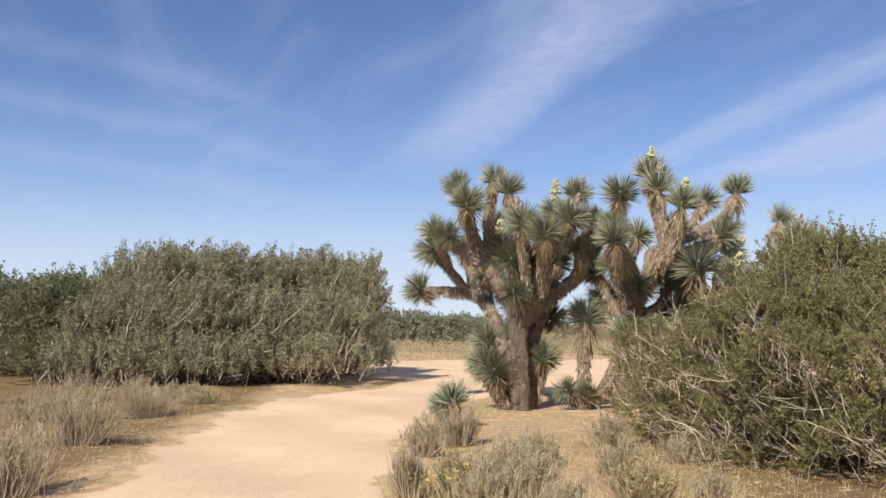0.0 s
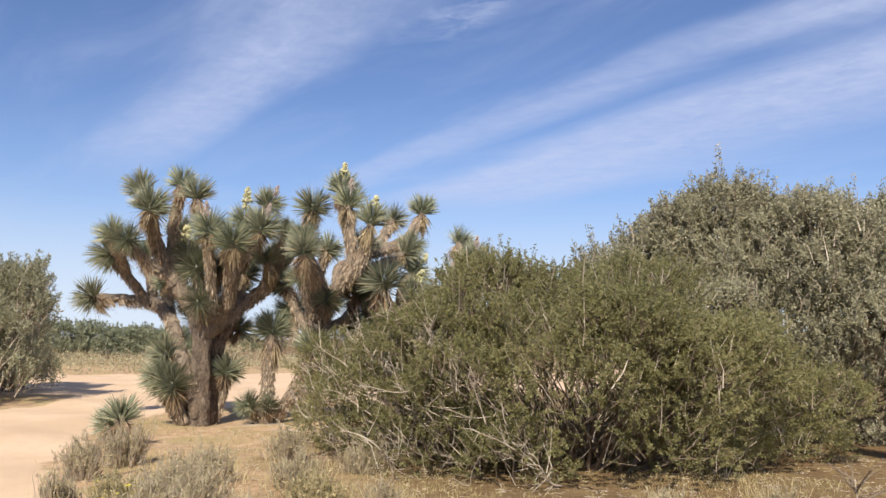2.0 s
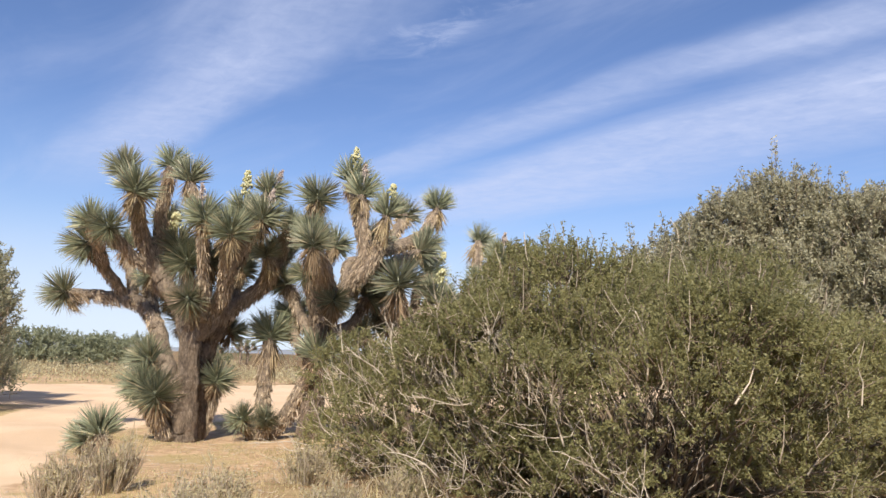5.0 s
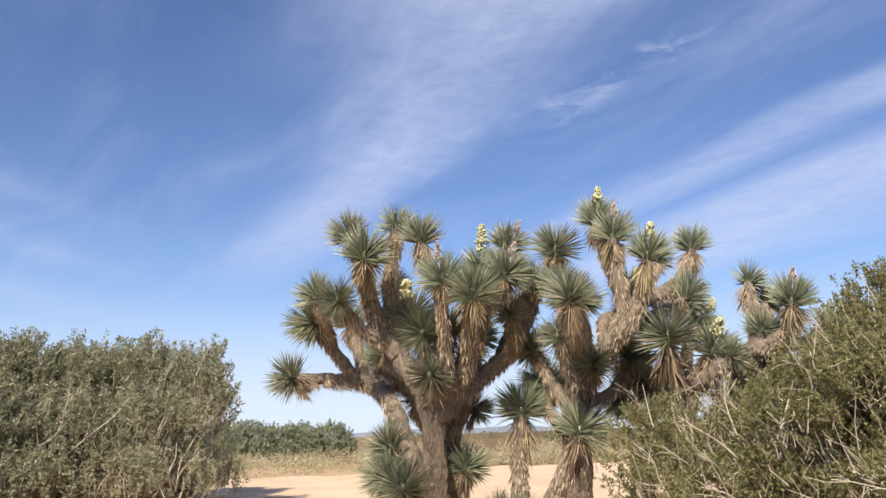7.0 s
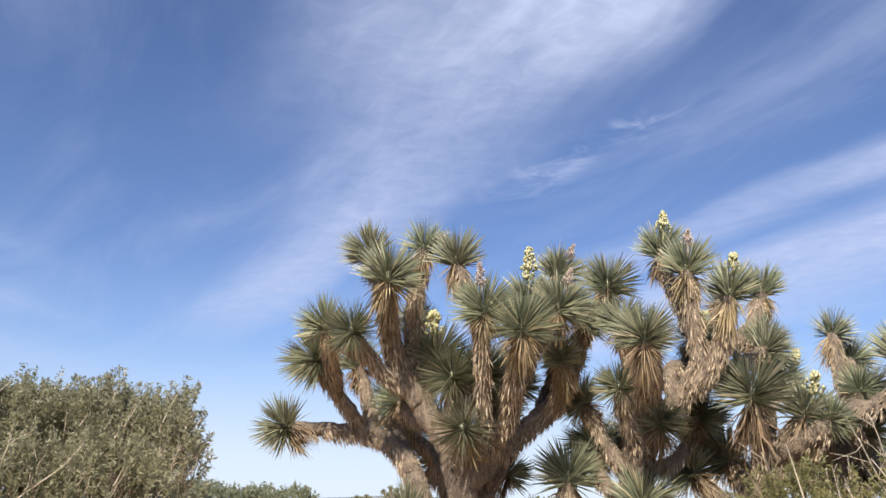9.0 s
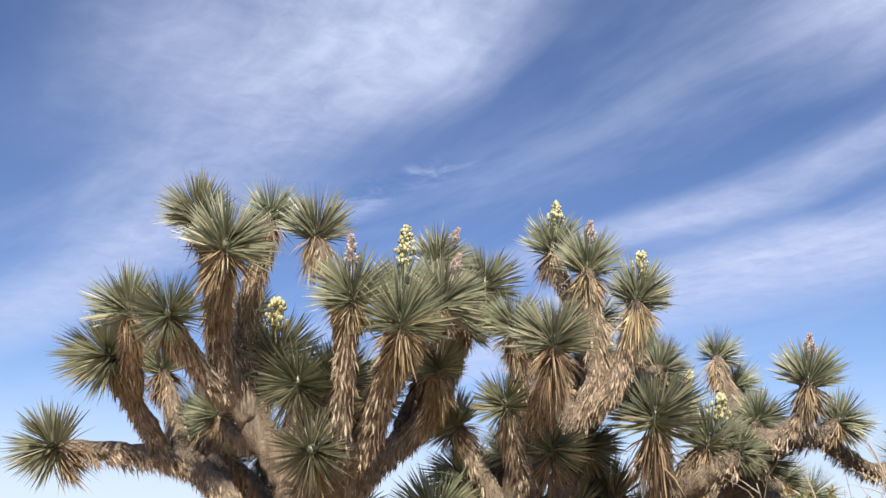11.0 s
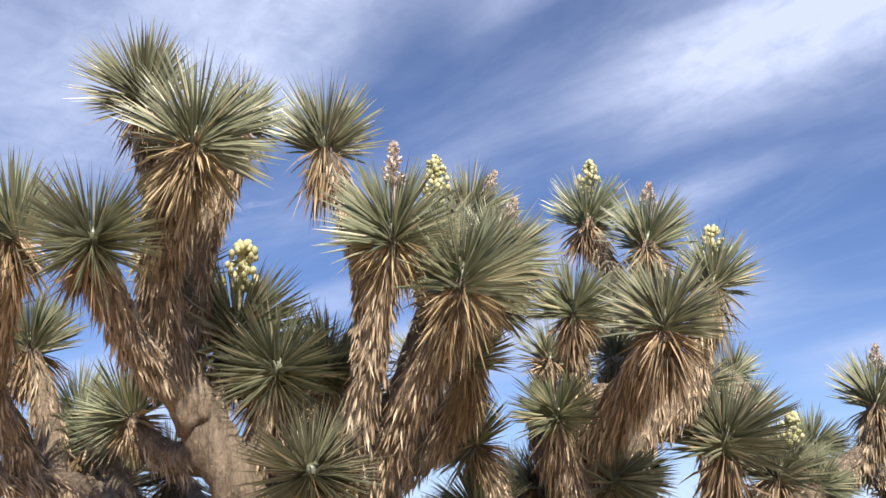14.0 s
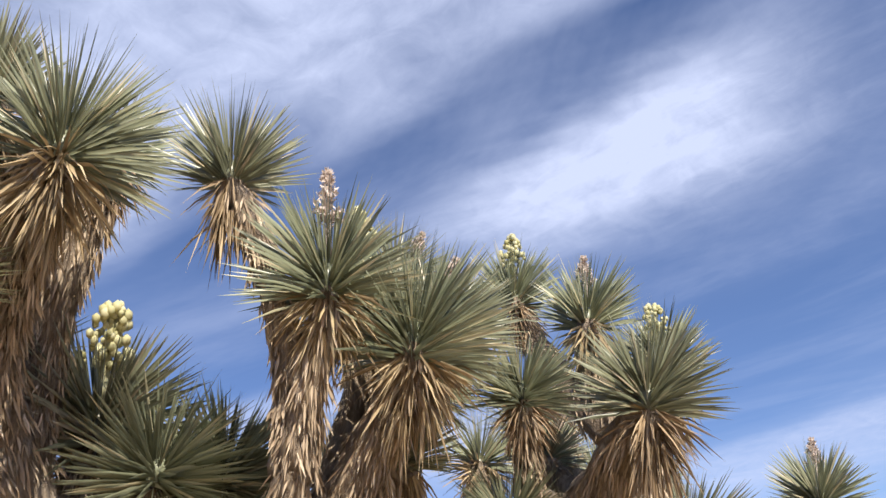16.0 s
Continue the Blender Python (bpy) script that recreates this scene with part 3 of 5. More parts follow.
def path_mask(x, y):
    """1 on the bare sand of the trail, 0 on the scrub beside it."""
    L, R = np.array(PATH_LEFT), np.array(PATH_RIGHT)
    yl, yr = np.interp(x, [-20, -6, -2.4, -0.9], [40, 33, 27, 22.5]), np.interp(x, R[5:, 0], R[5:, 1])
    wob = 0.12 * np.sin(1.9 * y + 0.7 * x) + 0.08 * np.sin(4.7 * y + 1.3) + 0.05 * np.sin(9.1 * x + 3 * y)
    lx = np.interp(y, L[:9, 1], L[:9, 0]) + wob
    rx = np.interp(y, R[:6, 1], R[:6, 0]) - wob
    near = np.clip(np.minimum(x - lx, rx - x) / 0.5 + 0.5, 0, 1) * (y < 16.0)
    top = 33.5 + 0.12 * np.abs(x) + wob * 4
    low = np.where(x < -0.9, np.maximum(np.interp(x, [-20, -6, -2.4, -0.9], [36, 31, 26, 21.5]), np.interp(x, [-3.5, -2.7, -1.3, -0.9], [15.0, 18.2, 20.0, 20.0])), np.interp(x, [-0.9, 0.2, 1.2, 4.0, 9.0, 40.0], [16.0, 16.0, 17.6, 19.2, 21.0, 30.0]))
    low = np.where((x > -3.5) & (x < -0.9), np.interp(x, [-3.5, -2.7, -1.3, -0.9], [15.0, 16.0, 16.0, 16.0]), low)
    far = np.clip(np.minimum(y - low, top - y) / 0.9 + 0.5, 0, 1) * (y >= 15.9)
    left = np.where((y >= 15.9) & (y < 23) & (x < lx), np.clip((x - lx) / 0.5 + 0.5, 0, 1), 1)
    return np.maximum(near, far * left)


def axis_steps(lo, hi, step, reach):
    core = np.arange(lo, hi + step, step)
    grow = step * 1.22 ** np.arange(1, 60)
    out = np.cumsum(grow)
    out = out[out < reach]
    return np.concatenate([lo - out[::-1], core, core[-1] + out])


gx, gy = axis_steps(-9.0, 12.0, 0.21, 3500.0), axis_steps(3.0, 36.0, 0.24, 3500.0)
X, Y = np.meshgrid(gx, gy, indexing="ij")
Z = ground_height(X, Y)
nx, ny = len(gx), len(gy)
i, j = np.meshgrid(np.arange(nx - 1), np.arange(ny - 1), indexing="ij")
p0 = (i * ny + j).ravel()
GF = np.vstack([np.c_[p0, p0 + ny, p0 + ny + 1], np.c_[p0, p0 + ny + 1, p0 + 1]])

SOIL = bpy.data.materials.new("sandy_soil")
SOIL.use_nodes = True
g = Graph(SOIL.node_tree)
at = g.node("ShaderNodeTexCoord").outputs["Object"]
mask = g.node("ShaderNodeAttribute", attribute_name="trail").outputs["Fac"]
n1, n2, n3 = g.noise(at, 0.55, 5.0, 0.6), g.noise(at, 5.0, 6.0, 0.65), g.noise(at, 60.0, 4.0, 0.7)
sand = g.mix(g.ramp(n1, 0.35, 0.7), rgb(0.57, 0.408, 0.268), rgb(0.65, 0.476, 0.322))
sand = g.mix(g.math("MULTIPLY", g.ramp(n2, 0.45, 0.75), 0.3), sand, rgb(0.53, 0.35, 0.225))
sand = g.mix(g.math("MULTIPLY", g.ramp(n3, 0.62, 0.72), 0.4), sand, rgb(0.36, 0.24, 0.15))
dirt = g.mix(g.ramp(n2, 0.35, 0.7), rgb(0.36, 0.235, 0.135), rgb(0.54, 0.375, 0.235))
dirt = g.mix(g.math("MULTIPLY", g.ramp(g.noise(at, 0.9, 6.0, 0.7), 0.45, 0.62), 0.7), dirt, rgb(0.34, 0.275, 0.125))
dirt = g.mix(g.math("MULTIPLY", g.ramp(n3, 0.55, 0.7), 0.5), dirt, rgb(0.55, 0.43, 0.26))
# darker brown soil where the point mask is high, broken up by noise
dark_soil = g.node("ShaderNodeAttribute", attribute_name="dark_soil").outputs["Fac"]
brown_soil = g.mix(g.ramp(n2, 0.4, 0.65), rgb(0.15, 0.094, 0.048), rgb(0.215, 0.15, 0.07))
dirt = g.mix(g.ramp(g.math("ADD", dark_soil, g.math("MULTIPLY", g.math("SUBTRACT", g.noise(at, 0.35, 6.0, 0.68), 0.5), 2.6)), 0.2, 0.9), dirt, brown_soil)
edge = g.ramp(g.math("ADD", mask, g.math("MULTIPLY", g.math("SUBTRACT", n2, 0.5), 0.9)), 0.3, 0.7)
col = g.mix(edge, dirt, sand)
rel = g.math("ADD", g.math("MULTIPLY", n2, 0.7), g.math("MULTIPLY", n3, 0.3))
p = g.node("ShaderNodeBsdfPrincipled", {"Base Color": col, "Roughness": 0.95, "Specular IOR Level": 0.15, "Normal": g.node("ShaderNodeBump", {"Strength": 0.55, "Distance": 0.05, "Height": rel}).outputs[0]})
g.links.new(p.outputs[0], g.node("ShaderNodeOutputMaterial").inputs[0])

ground_mesh = make_mesh("ground", np.c_[X.ravel(), Y.ravel(), Z.ravel()], GF, SOIL, True)
trail = ground_mesh.attributes.new("trail", "FLOAT", "POINT")
trail.data.foreach_set("value", path_mask(X.ravel(), Y.ravel()).astype(np.float32))
dark_soil = ground_mesh.attributes.new("dark_soil", "FLOAT", "POINT")
gX, gY = X.ravel(), Y.ravel()
# darker to the right, to the left, far off and round the wide bush
dark_right = (gX - 1.6 - 0.15 * (gY - 7)) / 3.6
dark_far = 0.75 * np.clip((gY - 36) / 10, 0, 1)
dark_left = 1.0 * np.clip((-3.3 - gX) / 1.0, 0, 1)
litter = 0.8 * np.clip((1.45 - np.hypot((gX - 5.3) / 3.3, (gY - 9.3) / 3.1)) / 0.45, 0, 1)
dark_soil.data.foreach_set("value", np.clip(np.max([dark_right, dark_far, dark_left, litter], 0), 0, 1.2).astype(np.float32))
tagged(new("ground", ground_mesh), "pale sandy desert ground with a bare worn trail", "ground", kind="structure")


# ---- Joshua trees ----
tree = thing("joshua_tree", (1.38, 15.0, 0.0), "many-branched Joshua tree with spiky green crowns and cream flowers", "tree", "Joshua trees")
limb(tree, [(1.35, 15.02, -0.1), (1.36, 15.0, 0.12), (1.37, 15.0, 0.6), (1.37, 14.98, 1.1), (1.36, 14.97, 1.66)], 0.195, 0.15, 0.0, "trunk")
limb(tree, [(1.56, 15.28, -0.08), (1.58, 15.25, 0.7), (1.64, 15.2, 1.3), (1.86, 15.08, 1.82)], 0.15, 0.13, 0.0, "trunk")
# low arm over the trail, with the crowns that stand on it
arm(tree, [(1.25, 15.05, 0.35), (1.10, 15.12, 0.95), (1.00, 15.25, 1.3), (0.93, 15.42, 1.58), (0.82, 15.65, 1.85), (0.67, 15.9, 2.01), (0.46, 16.05, 2.07), (0.12, 16.15, 2.11), (-0.42, 16.2, 2.13)], 1.12, r0=0.14, r1=0.07, axis=(-0.9, -0.15, 0.35), start=0.35, shag=1.5, skirt="close", dead=0.8)
arm(tree, [(0.50, 16.1, 2.04), (0.28, 16.0, 2.32), (0.05, 15.9, 2.60), (-0.13, 15.8, 2.86)], 1.28, axis=(-0.75, -0.35, 0.5), shag=1.6)
arm(tree, [(0.10, 15.9, 2.55), (-0.01, 15.5, 2.85), (-0.12, 15.12, 3.10)], 1.08, axis=(-0.55, 0.1, 0.8), shag=1.0, skirt="close", dead=0.5, upright=True)
arm(tree, [(0.56, 16.0, 2.0), (0.55, 16.2, 2.4), (0.42, 16.4, 2.90)], 1.1, axis=(-0.2, -0.1, 0.9), shag=1.6, upright=True)
arm(tree, [(0.70, 15.9, 1.95), (0.88, 16.4, 2.25), (0.93, 16.8, 2.60)], 1.15)
arm(tree, [(0.88, 15.55, 1.7), (0.85, 15.9, 2.1), (0.80, 16.2, 2.36)], 1.05)
# tall limb that forks under the highest crowns
arm(tree, [(1.35, 14.98, 1.4), (1.25, 14.98, 1.76), (1.05, 15.03, 2.12), (0.85, 15.08, 2.43), (0.66, 15.05, 2.76), (0.53, 14.92, 3.06), (0.46, 14.66, 3.32), (0.41, 14.42, 3.52)], 1.23, r0=0.14, r1=0.09, axis=(0.25, -0.12, 0.96), start=0.5, shag=1.1, dead=1.1)
arm(tree, [(0.53, 14.85, 3.12), (0.42, 14.85, 3.5), (0.28, 14.76, 3.86)], 1.06, axis=(-0.5, 0.0, 0.85), dead=1.1, start=0.0, shag=1.4, upright=True)
arm(tree, [(0.84, 15.08, 2.45), (0.82, 15.1, 2.7), (0.83, 15.1, 3.0), (0.82, 15.04, 3.35), (0.87, 14.96, 3.72), (0.91, 14.92, 4.04)], 0.98, r0=0.105, r1=0.075, axis=(0.15, 0.2, 0.97), skirt="close", dead=1.35, shag=1.5)
arm(tree, [(0.84, 15.1, 2.42), (0.50, 14.98, 2.62), (0.28, 14.85, 2.82), (0.11, 14.72, 2.99)], 1.02, axis=(-0.34, -0.74, 0.48), shag=1.3, dead=0.8, skirt="close")
arm(tree, [(1.40, 14.3, 2.5), (1.37, 14.24, 2.75), (1.32, 14.22, 3.05), (1.24, 14.28, 3.4), (1.14, 14.36, 3.74)], 1.08, r0=0.075, r1=0.055, axis=(0.0, -0.05, 1), skirt="close", dead=1.1, upright=True)
# crowns in the middle that face the trail
arm(tree, [(1.15, 15.05, 1.98), (1.24, 15.0, 2.25), (1.24, 14.88, 2.58)], 1.22, axis=(-0.28, -0.68, 0.58), skirt="close", dead=1.2)
arm(tree, [(1.34, 14.9, 1.6), (1.33, 14.75, 1.85), (1.27, 14.56, 2.02)], 1.15, axis=(-0.45, -0.85, 0.15), skirt="close", dead=0.7)
arm(tree, [(0.95, 15.1, 2.25), (1.10, 15.15, 2.65), (1.12, 15.12, 2.82)], 1.32, "bloom", axis=(-0.2, -0.35, 0.9))
arm(tree, [(1.30, 15.0, 2.1), (1.50, 14.95, 2.4), (1.56, 14.85, 2.62)], 1.12, axis=(-0.1, -0.5, 0.8), skirt="close", dead=1.3)
arm(tree, [(1.40, 14.95, 1.50), (1.62, 14.86, 1.84), (1.75, 14.58, 2.16), (1.72, 14.3, 2.44), (1.70, 14.02, 2.72), (1.69, 13.88, 2.94)], 1.26, r0=0.135, r1=0.08, axis=(-0.06, -0.30, 0.95), start=0.2, shag=1.3, dead=0.95)
arm(tree, [(1.50, 14.75, 1.75), (1.46, 14.5, 2.1), (1.40, 14.28, 2.45), (1.35, 14.12, 2.78), (1.33, 14.00, 3.13)], 1.14, "old", r0=0.085, r1=0.055, axis=(-0.18, -0.22, 0.95), dead=0.8, shag=1.0)
arm(tree, [(1.72, 14.25, 2.5), (1.98, 14.15, 2.90), (2.16, 14.08, 3.22)], 1.15, "old", axis=(0.35, -0.2, 0.9), dead=1.1)
arm(tree, [(1.70, 14.4, 2.35), (1.88, 14.35, 2.9), (1.92, 14.34, 3.32)], 1.05, "tall", axis=(0.08, 0.0, 1))
arm(tree, [(1.72, 14.5, 2.3), (2.12, 14.5, 3.0), (2.29, 14.42, 3.68)], 1.0, "old", skirt="close")
# arm to the other side, heavy with hanging dead leaves
arm(tree, [(1.46, 15.0, 1.48), (1.80, 15.0, 1.80), (2.18, 15.0, 2.14), (2.40, 14.88, 2.34), (2.46, 14.66, 2.56), (2.34, 14.46, 2.74)], 0.85, r0=0.12, r1=0.09, axis=(-0.25, -0.3, 0.9), start=0.2, shag=2.6, dead=1.7, skirt="close")
arm(tree, [(2.42, 15.0, 2.25), (2.85, 15.3, 2.9), (3.24, 15.12, 3.79)], 1.25, r0=0.1, axis=(0.0, -0.4, 0.9))
arm(tree, [(2.3, 15.1, 2.15), (2.45, 15.3, 2.45), (2.62, 15.2, 2.9)], 1.0, shag=1.6)
arm(tree, [(2.46, 14.75, 2.5), (2.62, 14.7, 2.85), (2.66, 14.55, 3.2)], 0.95, shag=1.5)
# crowded inner crowns at the back
arm(tree, [(1.46, 15.05, 1.5), (1.75, 15.35, 1.95), (1.95, 15.4, 2.35)], 1.0)
arm(tree, [(1.46, 15.1, 1.5), (1.55, 15.5, 2.0), (1.58, 15.5, 2.62)], 1.05)
arm(tree, [(1.14, 15.08, 2.10), (0.92, 15.5, 2.22), (0.82, 15.7, 2.42)], 1.0)
arm(tree, [(1.55, 15.2, 1.6), (1.9, 15.8, 2.2), (2.2, 15.9, 2.9)], 1.05)
arm(tree, [(0.95, 15.2, 2.4), (1.0, 15.6, 2.9), (0.98, 15.6, 3.30)], 1.0)
arm(tree, [(1.80, 15.1, 1.75), (1.88, 15.4, 1.75), (2.00, 15.42, 1.58)], 0.95, axis=(0.4, 0.1, 0.5))
arm(tree, [(1.85, 15.05, 1.82), (2.0, 15.2, 2.2), (2.08, 15.28, 2.57)], 1.0, shag=1.6)
for x, y, z in ((1.16, 16.6, 2.14), (1.39, 16.4, 1.75), (1.55, 16.6, 2.25), (1.90, 16.4, 2.05)):
    arm(tree, [(1.50, 15.25, 1.2), ((1.5 + x) / 2, (15.4 + y) / 2, z - 0.35), (x, y, z)], 1.1, shag=1.6)
# offshoots round the foot
arm(tree, [(1.22, 15.25, 0.0), (0.98, 15.3, 0.65), (0.84, 15.2, 1.12)], 1.15, shag=1.4)
arm(tree, [(1.16, 14.95, -0.02), (1.00, 14.88, 0.3), (0.92, 14.82, 0.60)], 1.35, shag=1.4, axis=(-0.3, -0.5, 0.85))
arm(tree, [(1.10, 15.05, -0.02), (0.86, 15.0, 0.35), (0.74, 14.95, 0.72)], 1.15, shag=1.4, axis=(-0.5, -0.2, 0.85))
arm(tree, [(1.66, 15.3, -0.02), (1.76, 15.25, 0.45), (1.80, 15.15, 0.82)], 1.1, shag=1.4, axis=(0.3, -0.3, 0.9))

tree = thing("joshua_tree", (3.2, 14.7, 0.0), "shaggy Joshua tree with crowded spiky crowns behind the bush", "tree", "Joshua trees")
limb(tree, [(3.22, 14.72, -0.1), (3.18, 14.65, 0.8), (3.18, 14.55, 1.5), (3.21, 14.45, 2.0)], 0.21, 0.16, 0.5, "trunk")
arm(tree, [(3.21, 14.45, 1.95), (3.20, 14.25, 2.3), (3.02, 13.8, 2.55), (2.75, 13.36, 2.80)], 1.1, r0=0.165, r1=0.10, axis=(-0.05, -0.2, 1.0), shag=2.2, dead=1.6)
arm(tree, [(3.18, 14.4, 2.1), (3.02, 14.2, 2.6), (2.89, 14.08, 3.07)], 1.0, axis=(-0.15, -0.3, 0.95))
arm(tree, [(3.22, 14.42, 1.98), (3.36, 14.28, 2.18), (3.56, 14.1, 2.40), (3.70, 13.98, 2.75), (3.66, 13.95, 3.2), (3.62, 13.94, 3.71)], 1.15, "old", r0=0.12, r1=0.075, shag=1.8, axis=(0.08, -0.15, 1.0), dead=1.2, upright=True)
arm(tree, [(3.68, 13.98, 3.0), (3.62, 14.2, 3.5), (3.60, 14.42, 4.03)], 1.12, "bloom", axis=(0.12, -0.12, 1.0), upright=True)
arm(tree, [(3.58, 14.1, 2.42), (3.77, 13.9, 2.62), (3.88, 13.78, 2.99), (3.94, 13.66, 3.40)], 1.12, "bloom", r0=0.11, axis=(0.25, -0.05, 1), skirt="close", dead=1.6, shag=2.0, upright=True)
arm(tree, [(3.2, 14.5, 1.7), (3.28, 14.35, 1.9), (3.31, 14.2, 2.08)], 1.05, axis=(0.0, -0.6, 0.6), dead=1.8)
arm(tree, [(3.1, 14.5, 1.5), (2.9, 14.75, 2.0), (2.75, 14.85, 2.35)], 1.0)
arm(tree, [(3.2, 14.4, 1.8), (3.05, 14.32, 2.1), (2.92, 14.28, 2.44)], 0.95, r0=0.11, axis=(-0.4, -0.3, 0.8), skirt="close", dead=1.6, shag=2.0)
arm(tree, [(3.6, 14.1, 2.4), (3.95, 14.4, 2.8), (4.05, 14.6, 3.1)], 1.05, "bloom", skirt="close")
arm(tree, [(3.6, 14.1, 2.45), (4.2, 14.2, 2.72), (4.74, 14.3, 2.95)], 1.05, upright=True, shag=2.0)
arm(tree, [(3.9, 14.3, 2.75), (4.4, 14.7, 3.2), (4.80, 15.2, 3.70)], 1.05, upright=True, dead=1.7, shag=2.2)
arm(tree, [(4.2, 14.5, 2.95), (4.7, 14.7, 3.1), (4.98, 14.7, 3.12)], 1.0, axis=(0.5, -0.3, 0.7))
arm(tree, [(4.3, 14.6, 3.0), (5.0, 14.9, 3.35), (5.36, 15.1, 3.86)], 1.1, axis=(0.1, 0.0, 1), upright=True, dead=1.8, shag=2.4)
arm(tree, [(3.2, 14.5, 2.0), (3.3, 14.75, 2.5), (3.45, 14.75, 3.0)], 1.0)
arm(tree, [(3.1, 14.6, 1.5), (3.25, 14.85, 1.8), (3.36, 14.85, 2.1)], 1.1)
arm(tree, [(3.2, 14.5, 1.6), (3.7, 14.6, 1.75), (4.0, 14.6, 2.2)], 1.1)
arm(tree, [(3.2, 14.6, 1.4), (3.5, 15.0, 1.7), (3.62, 15.3, 2.10)], 1.15)
arm(tree, [(3.2, 14.65, 1.2), (3.3, 15.0, 1.5), (3.36, 15.3, 1.90)], 1.1)
arm(tree, [(3.0, 14.6, 1.3), (2.9, 14.85, 1.6), (2.9, 14.95, 1.9)], 1.1)
arm(tree, [(3.5, 14.15, 2.35), (3.6, 14.4, 2.7), (3.96, 14.63, 2.80)], 0.95, shag=1.6)
arm(tree, [(3.2, 14.3, 2.0), (3.5, 14.5, 2.2), (3.89, 14.68, 2.40)], 0.95, shag=1.6)

tree = thing("joshua_tree", (4.7, 14.4, 0.0), "leaning Joshua tree with several flowering crowns behind the bush", "tree", "Joshua trees")
limb(tree, [(4.6, 14.5, -0.1), (4.5, 14.35, 0.9), (4.55, 14.2, 1.6), (4.7, 14.15, 1.85)], 0.2, 0.14, 0.6, "trunk")
arm(tree, [(4.5, 14.25, 1.4), (4.4, 14.05, 1.95), (4.25, 13.9, 2.38)], 1.5, axis=(-0.15, -0.4, 0.9), r0=0.11, skirt="close", dead=1.5, shag=1.6)
arm(tree, [(4.5, 14.3, 1.5), (4.65, 14.0, 1.95), (4.80, 13.82, 2.18)], 1.15, "bloom", axis=(0.2, -0.4, 0.9))
arm(tree, [(4.6, 14.25, 1.7), (4.75, 14.3, 2.4), (4.92, 14.35, 2.62)], 1.0, "bloom")
arm(tree, [(4.65, 14.15, 1.75), (4.79, 13.70, 1.97), (5.12, 13.65, 2.17), (5.51, 13.6, 2.28), (5.68, 13.45, 2.45), (5.72, 13.37, 2.76)], 1.15, "old", r0=0.12, r1=0.075, axis=(0.1, -0.2, 1), dead=1.3, upright=True)
arm(tree, [(5.3, 13.7, 2.2), (5.5, 13.85, 2.3), (5.58, 13.9, 2.45)], 0.95, axis=(0.2, -0.5, 0.7))
arm(tree, [(5.4, 13.7, 2.25), (5.75, 14.3, 2.6), (5.94, 14.63, 3.26)], 1.02, skirt="close", dead=1.6, shag=1.8, upright=True)
arm(tree, [(5.6, 13.9, 2.35), (6.05, 14.5, 2.5), (6.23, 14.7, 2.98)], 1.0, skirt="close", dead=1.5)
arm(tree, [(5.5, 13.65, 2.25), (6.0, 13.6, 2.3), (6.3, 13.55, 2.45)], 1.0)
arm(tree, [(5.7, 13.9, 2.35), (6.3, 14.5, 2.5), (6.75, 15.0, 2.72)], 1.1)
arm(tree, [(5.2, 13.65, 2.15), (5.4, 13.8, 2.0), (5.62, 13.98, 2.05)], 1.0, axis=(0.3, -0.3, 0.8))
arm(tree, [(6.1, 13.6, 2.3), (7.1, 13.8, 2.05), (7.9, 13.95, 2.18)], 1.1, skirt="close", dead=1.4)
arm(tree, [(4.75, 14.1, 1.8), (4.85, 13.8, 1.95), (4.95, 13.65, 2.1)], 0.85)
# low shaded crowns
for x, y, z, size in ((4.32, 14.95, 2.09, 1.2), (4.44, 14.74, 1.75, 1.2), (4.74, 14.65, 1.55, 1.1), (4.01, 14.79, 1.62, 1.1)):
    arm(tree, [(4.6, 14.4, 1.0), ((4.6 + x) / 2, (14.4 + y) / 2, z - 0.35), (x, y, z)], size)
for x, y, z in ((5.42, 14.76, 1.71), (5.83, 14.68, 1.64), (6.22, 14.60, 1.68), (5.66, 14.75, 1.95), (6.35, 14.8, 1.9), (6.95, 14.85, 2.0), (7.5, 14.9, 1.85)):
    arm(tree, [(5.2, 13.9, 1.9), ((5.2 + x) / 2, (13.9 + y) / 2, z - 0.25), (x, y, z)], 1.1)

tree = thing("joshua_tree", (2.5, 15.0, 0.0), "short young Joshua tree with two crowns on a shaggy stem", "tree", "Joshua trees")
arm(tree, [(2.58, 15.05, -0.05), (2.50, 15.02, 0.7), (2.55, 14.9, 1.53)], 1.3, r0=0.12, r1=0.10, shag=2.2, dead=2.0, skirt="close", axis=(0.0, -0.2, 1))
arm(tree, [(2.6, 15.0, -0.05), (2.95, 14.7, 0.6), (3.15, 14.4, 1.25)], 1.3, r0=0.12, r1=0.1, shag=2.2, dead=1.5, axis=(0.3, -0.3, 0.9))
arm(tree, [(2.4, 15.1, -0.05), (2.3, 15.05, 0.1), (2.22, 14.95, 0.25)], 0.9, dead=0.5)
arm(tree, [(2.5, 14.95, -0.05), (2.5, 14.85, 0.1), (2.5, 14.75, 0.25)], 0.8, dead=0.5)

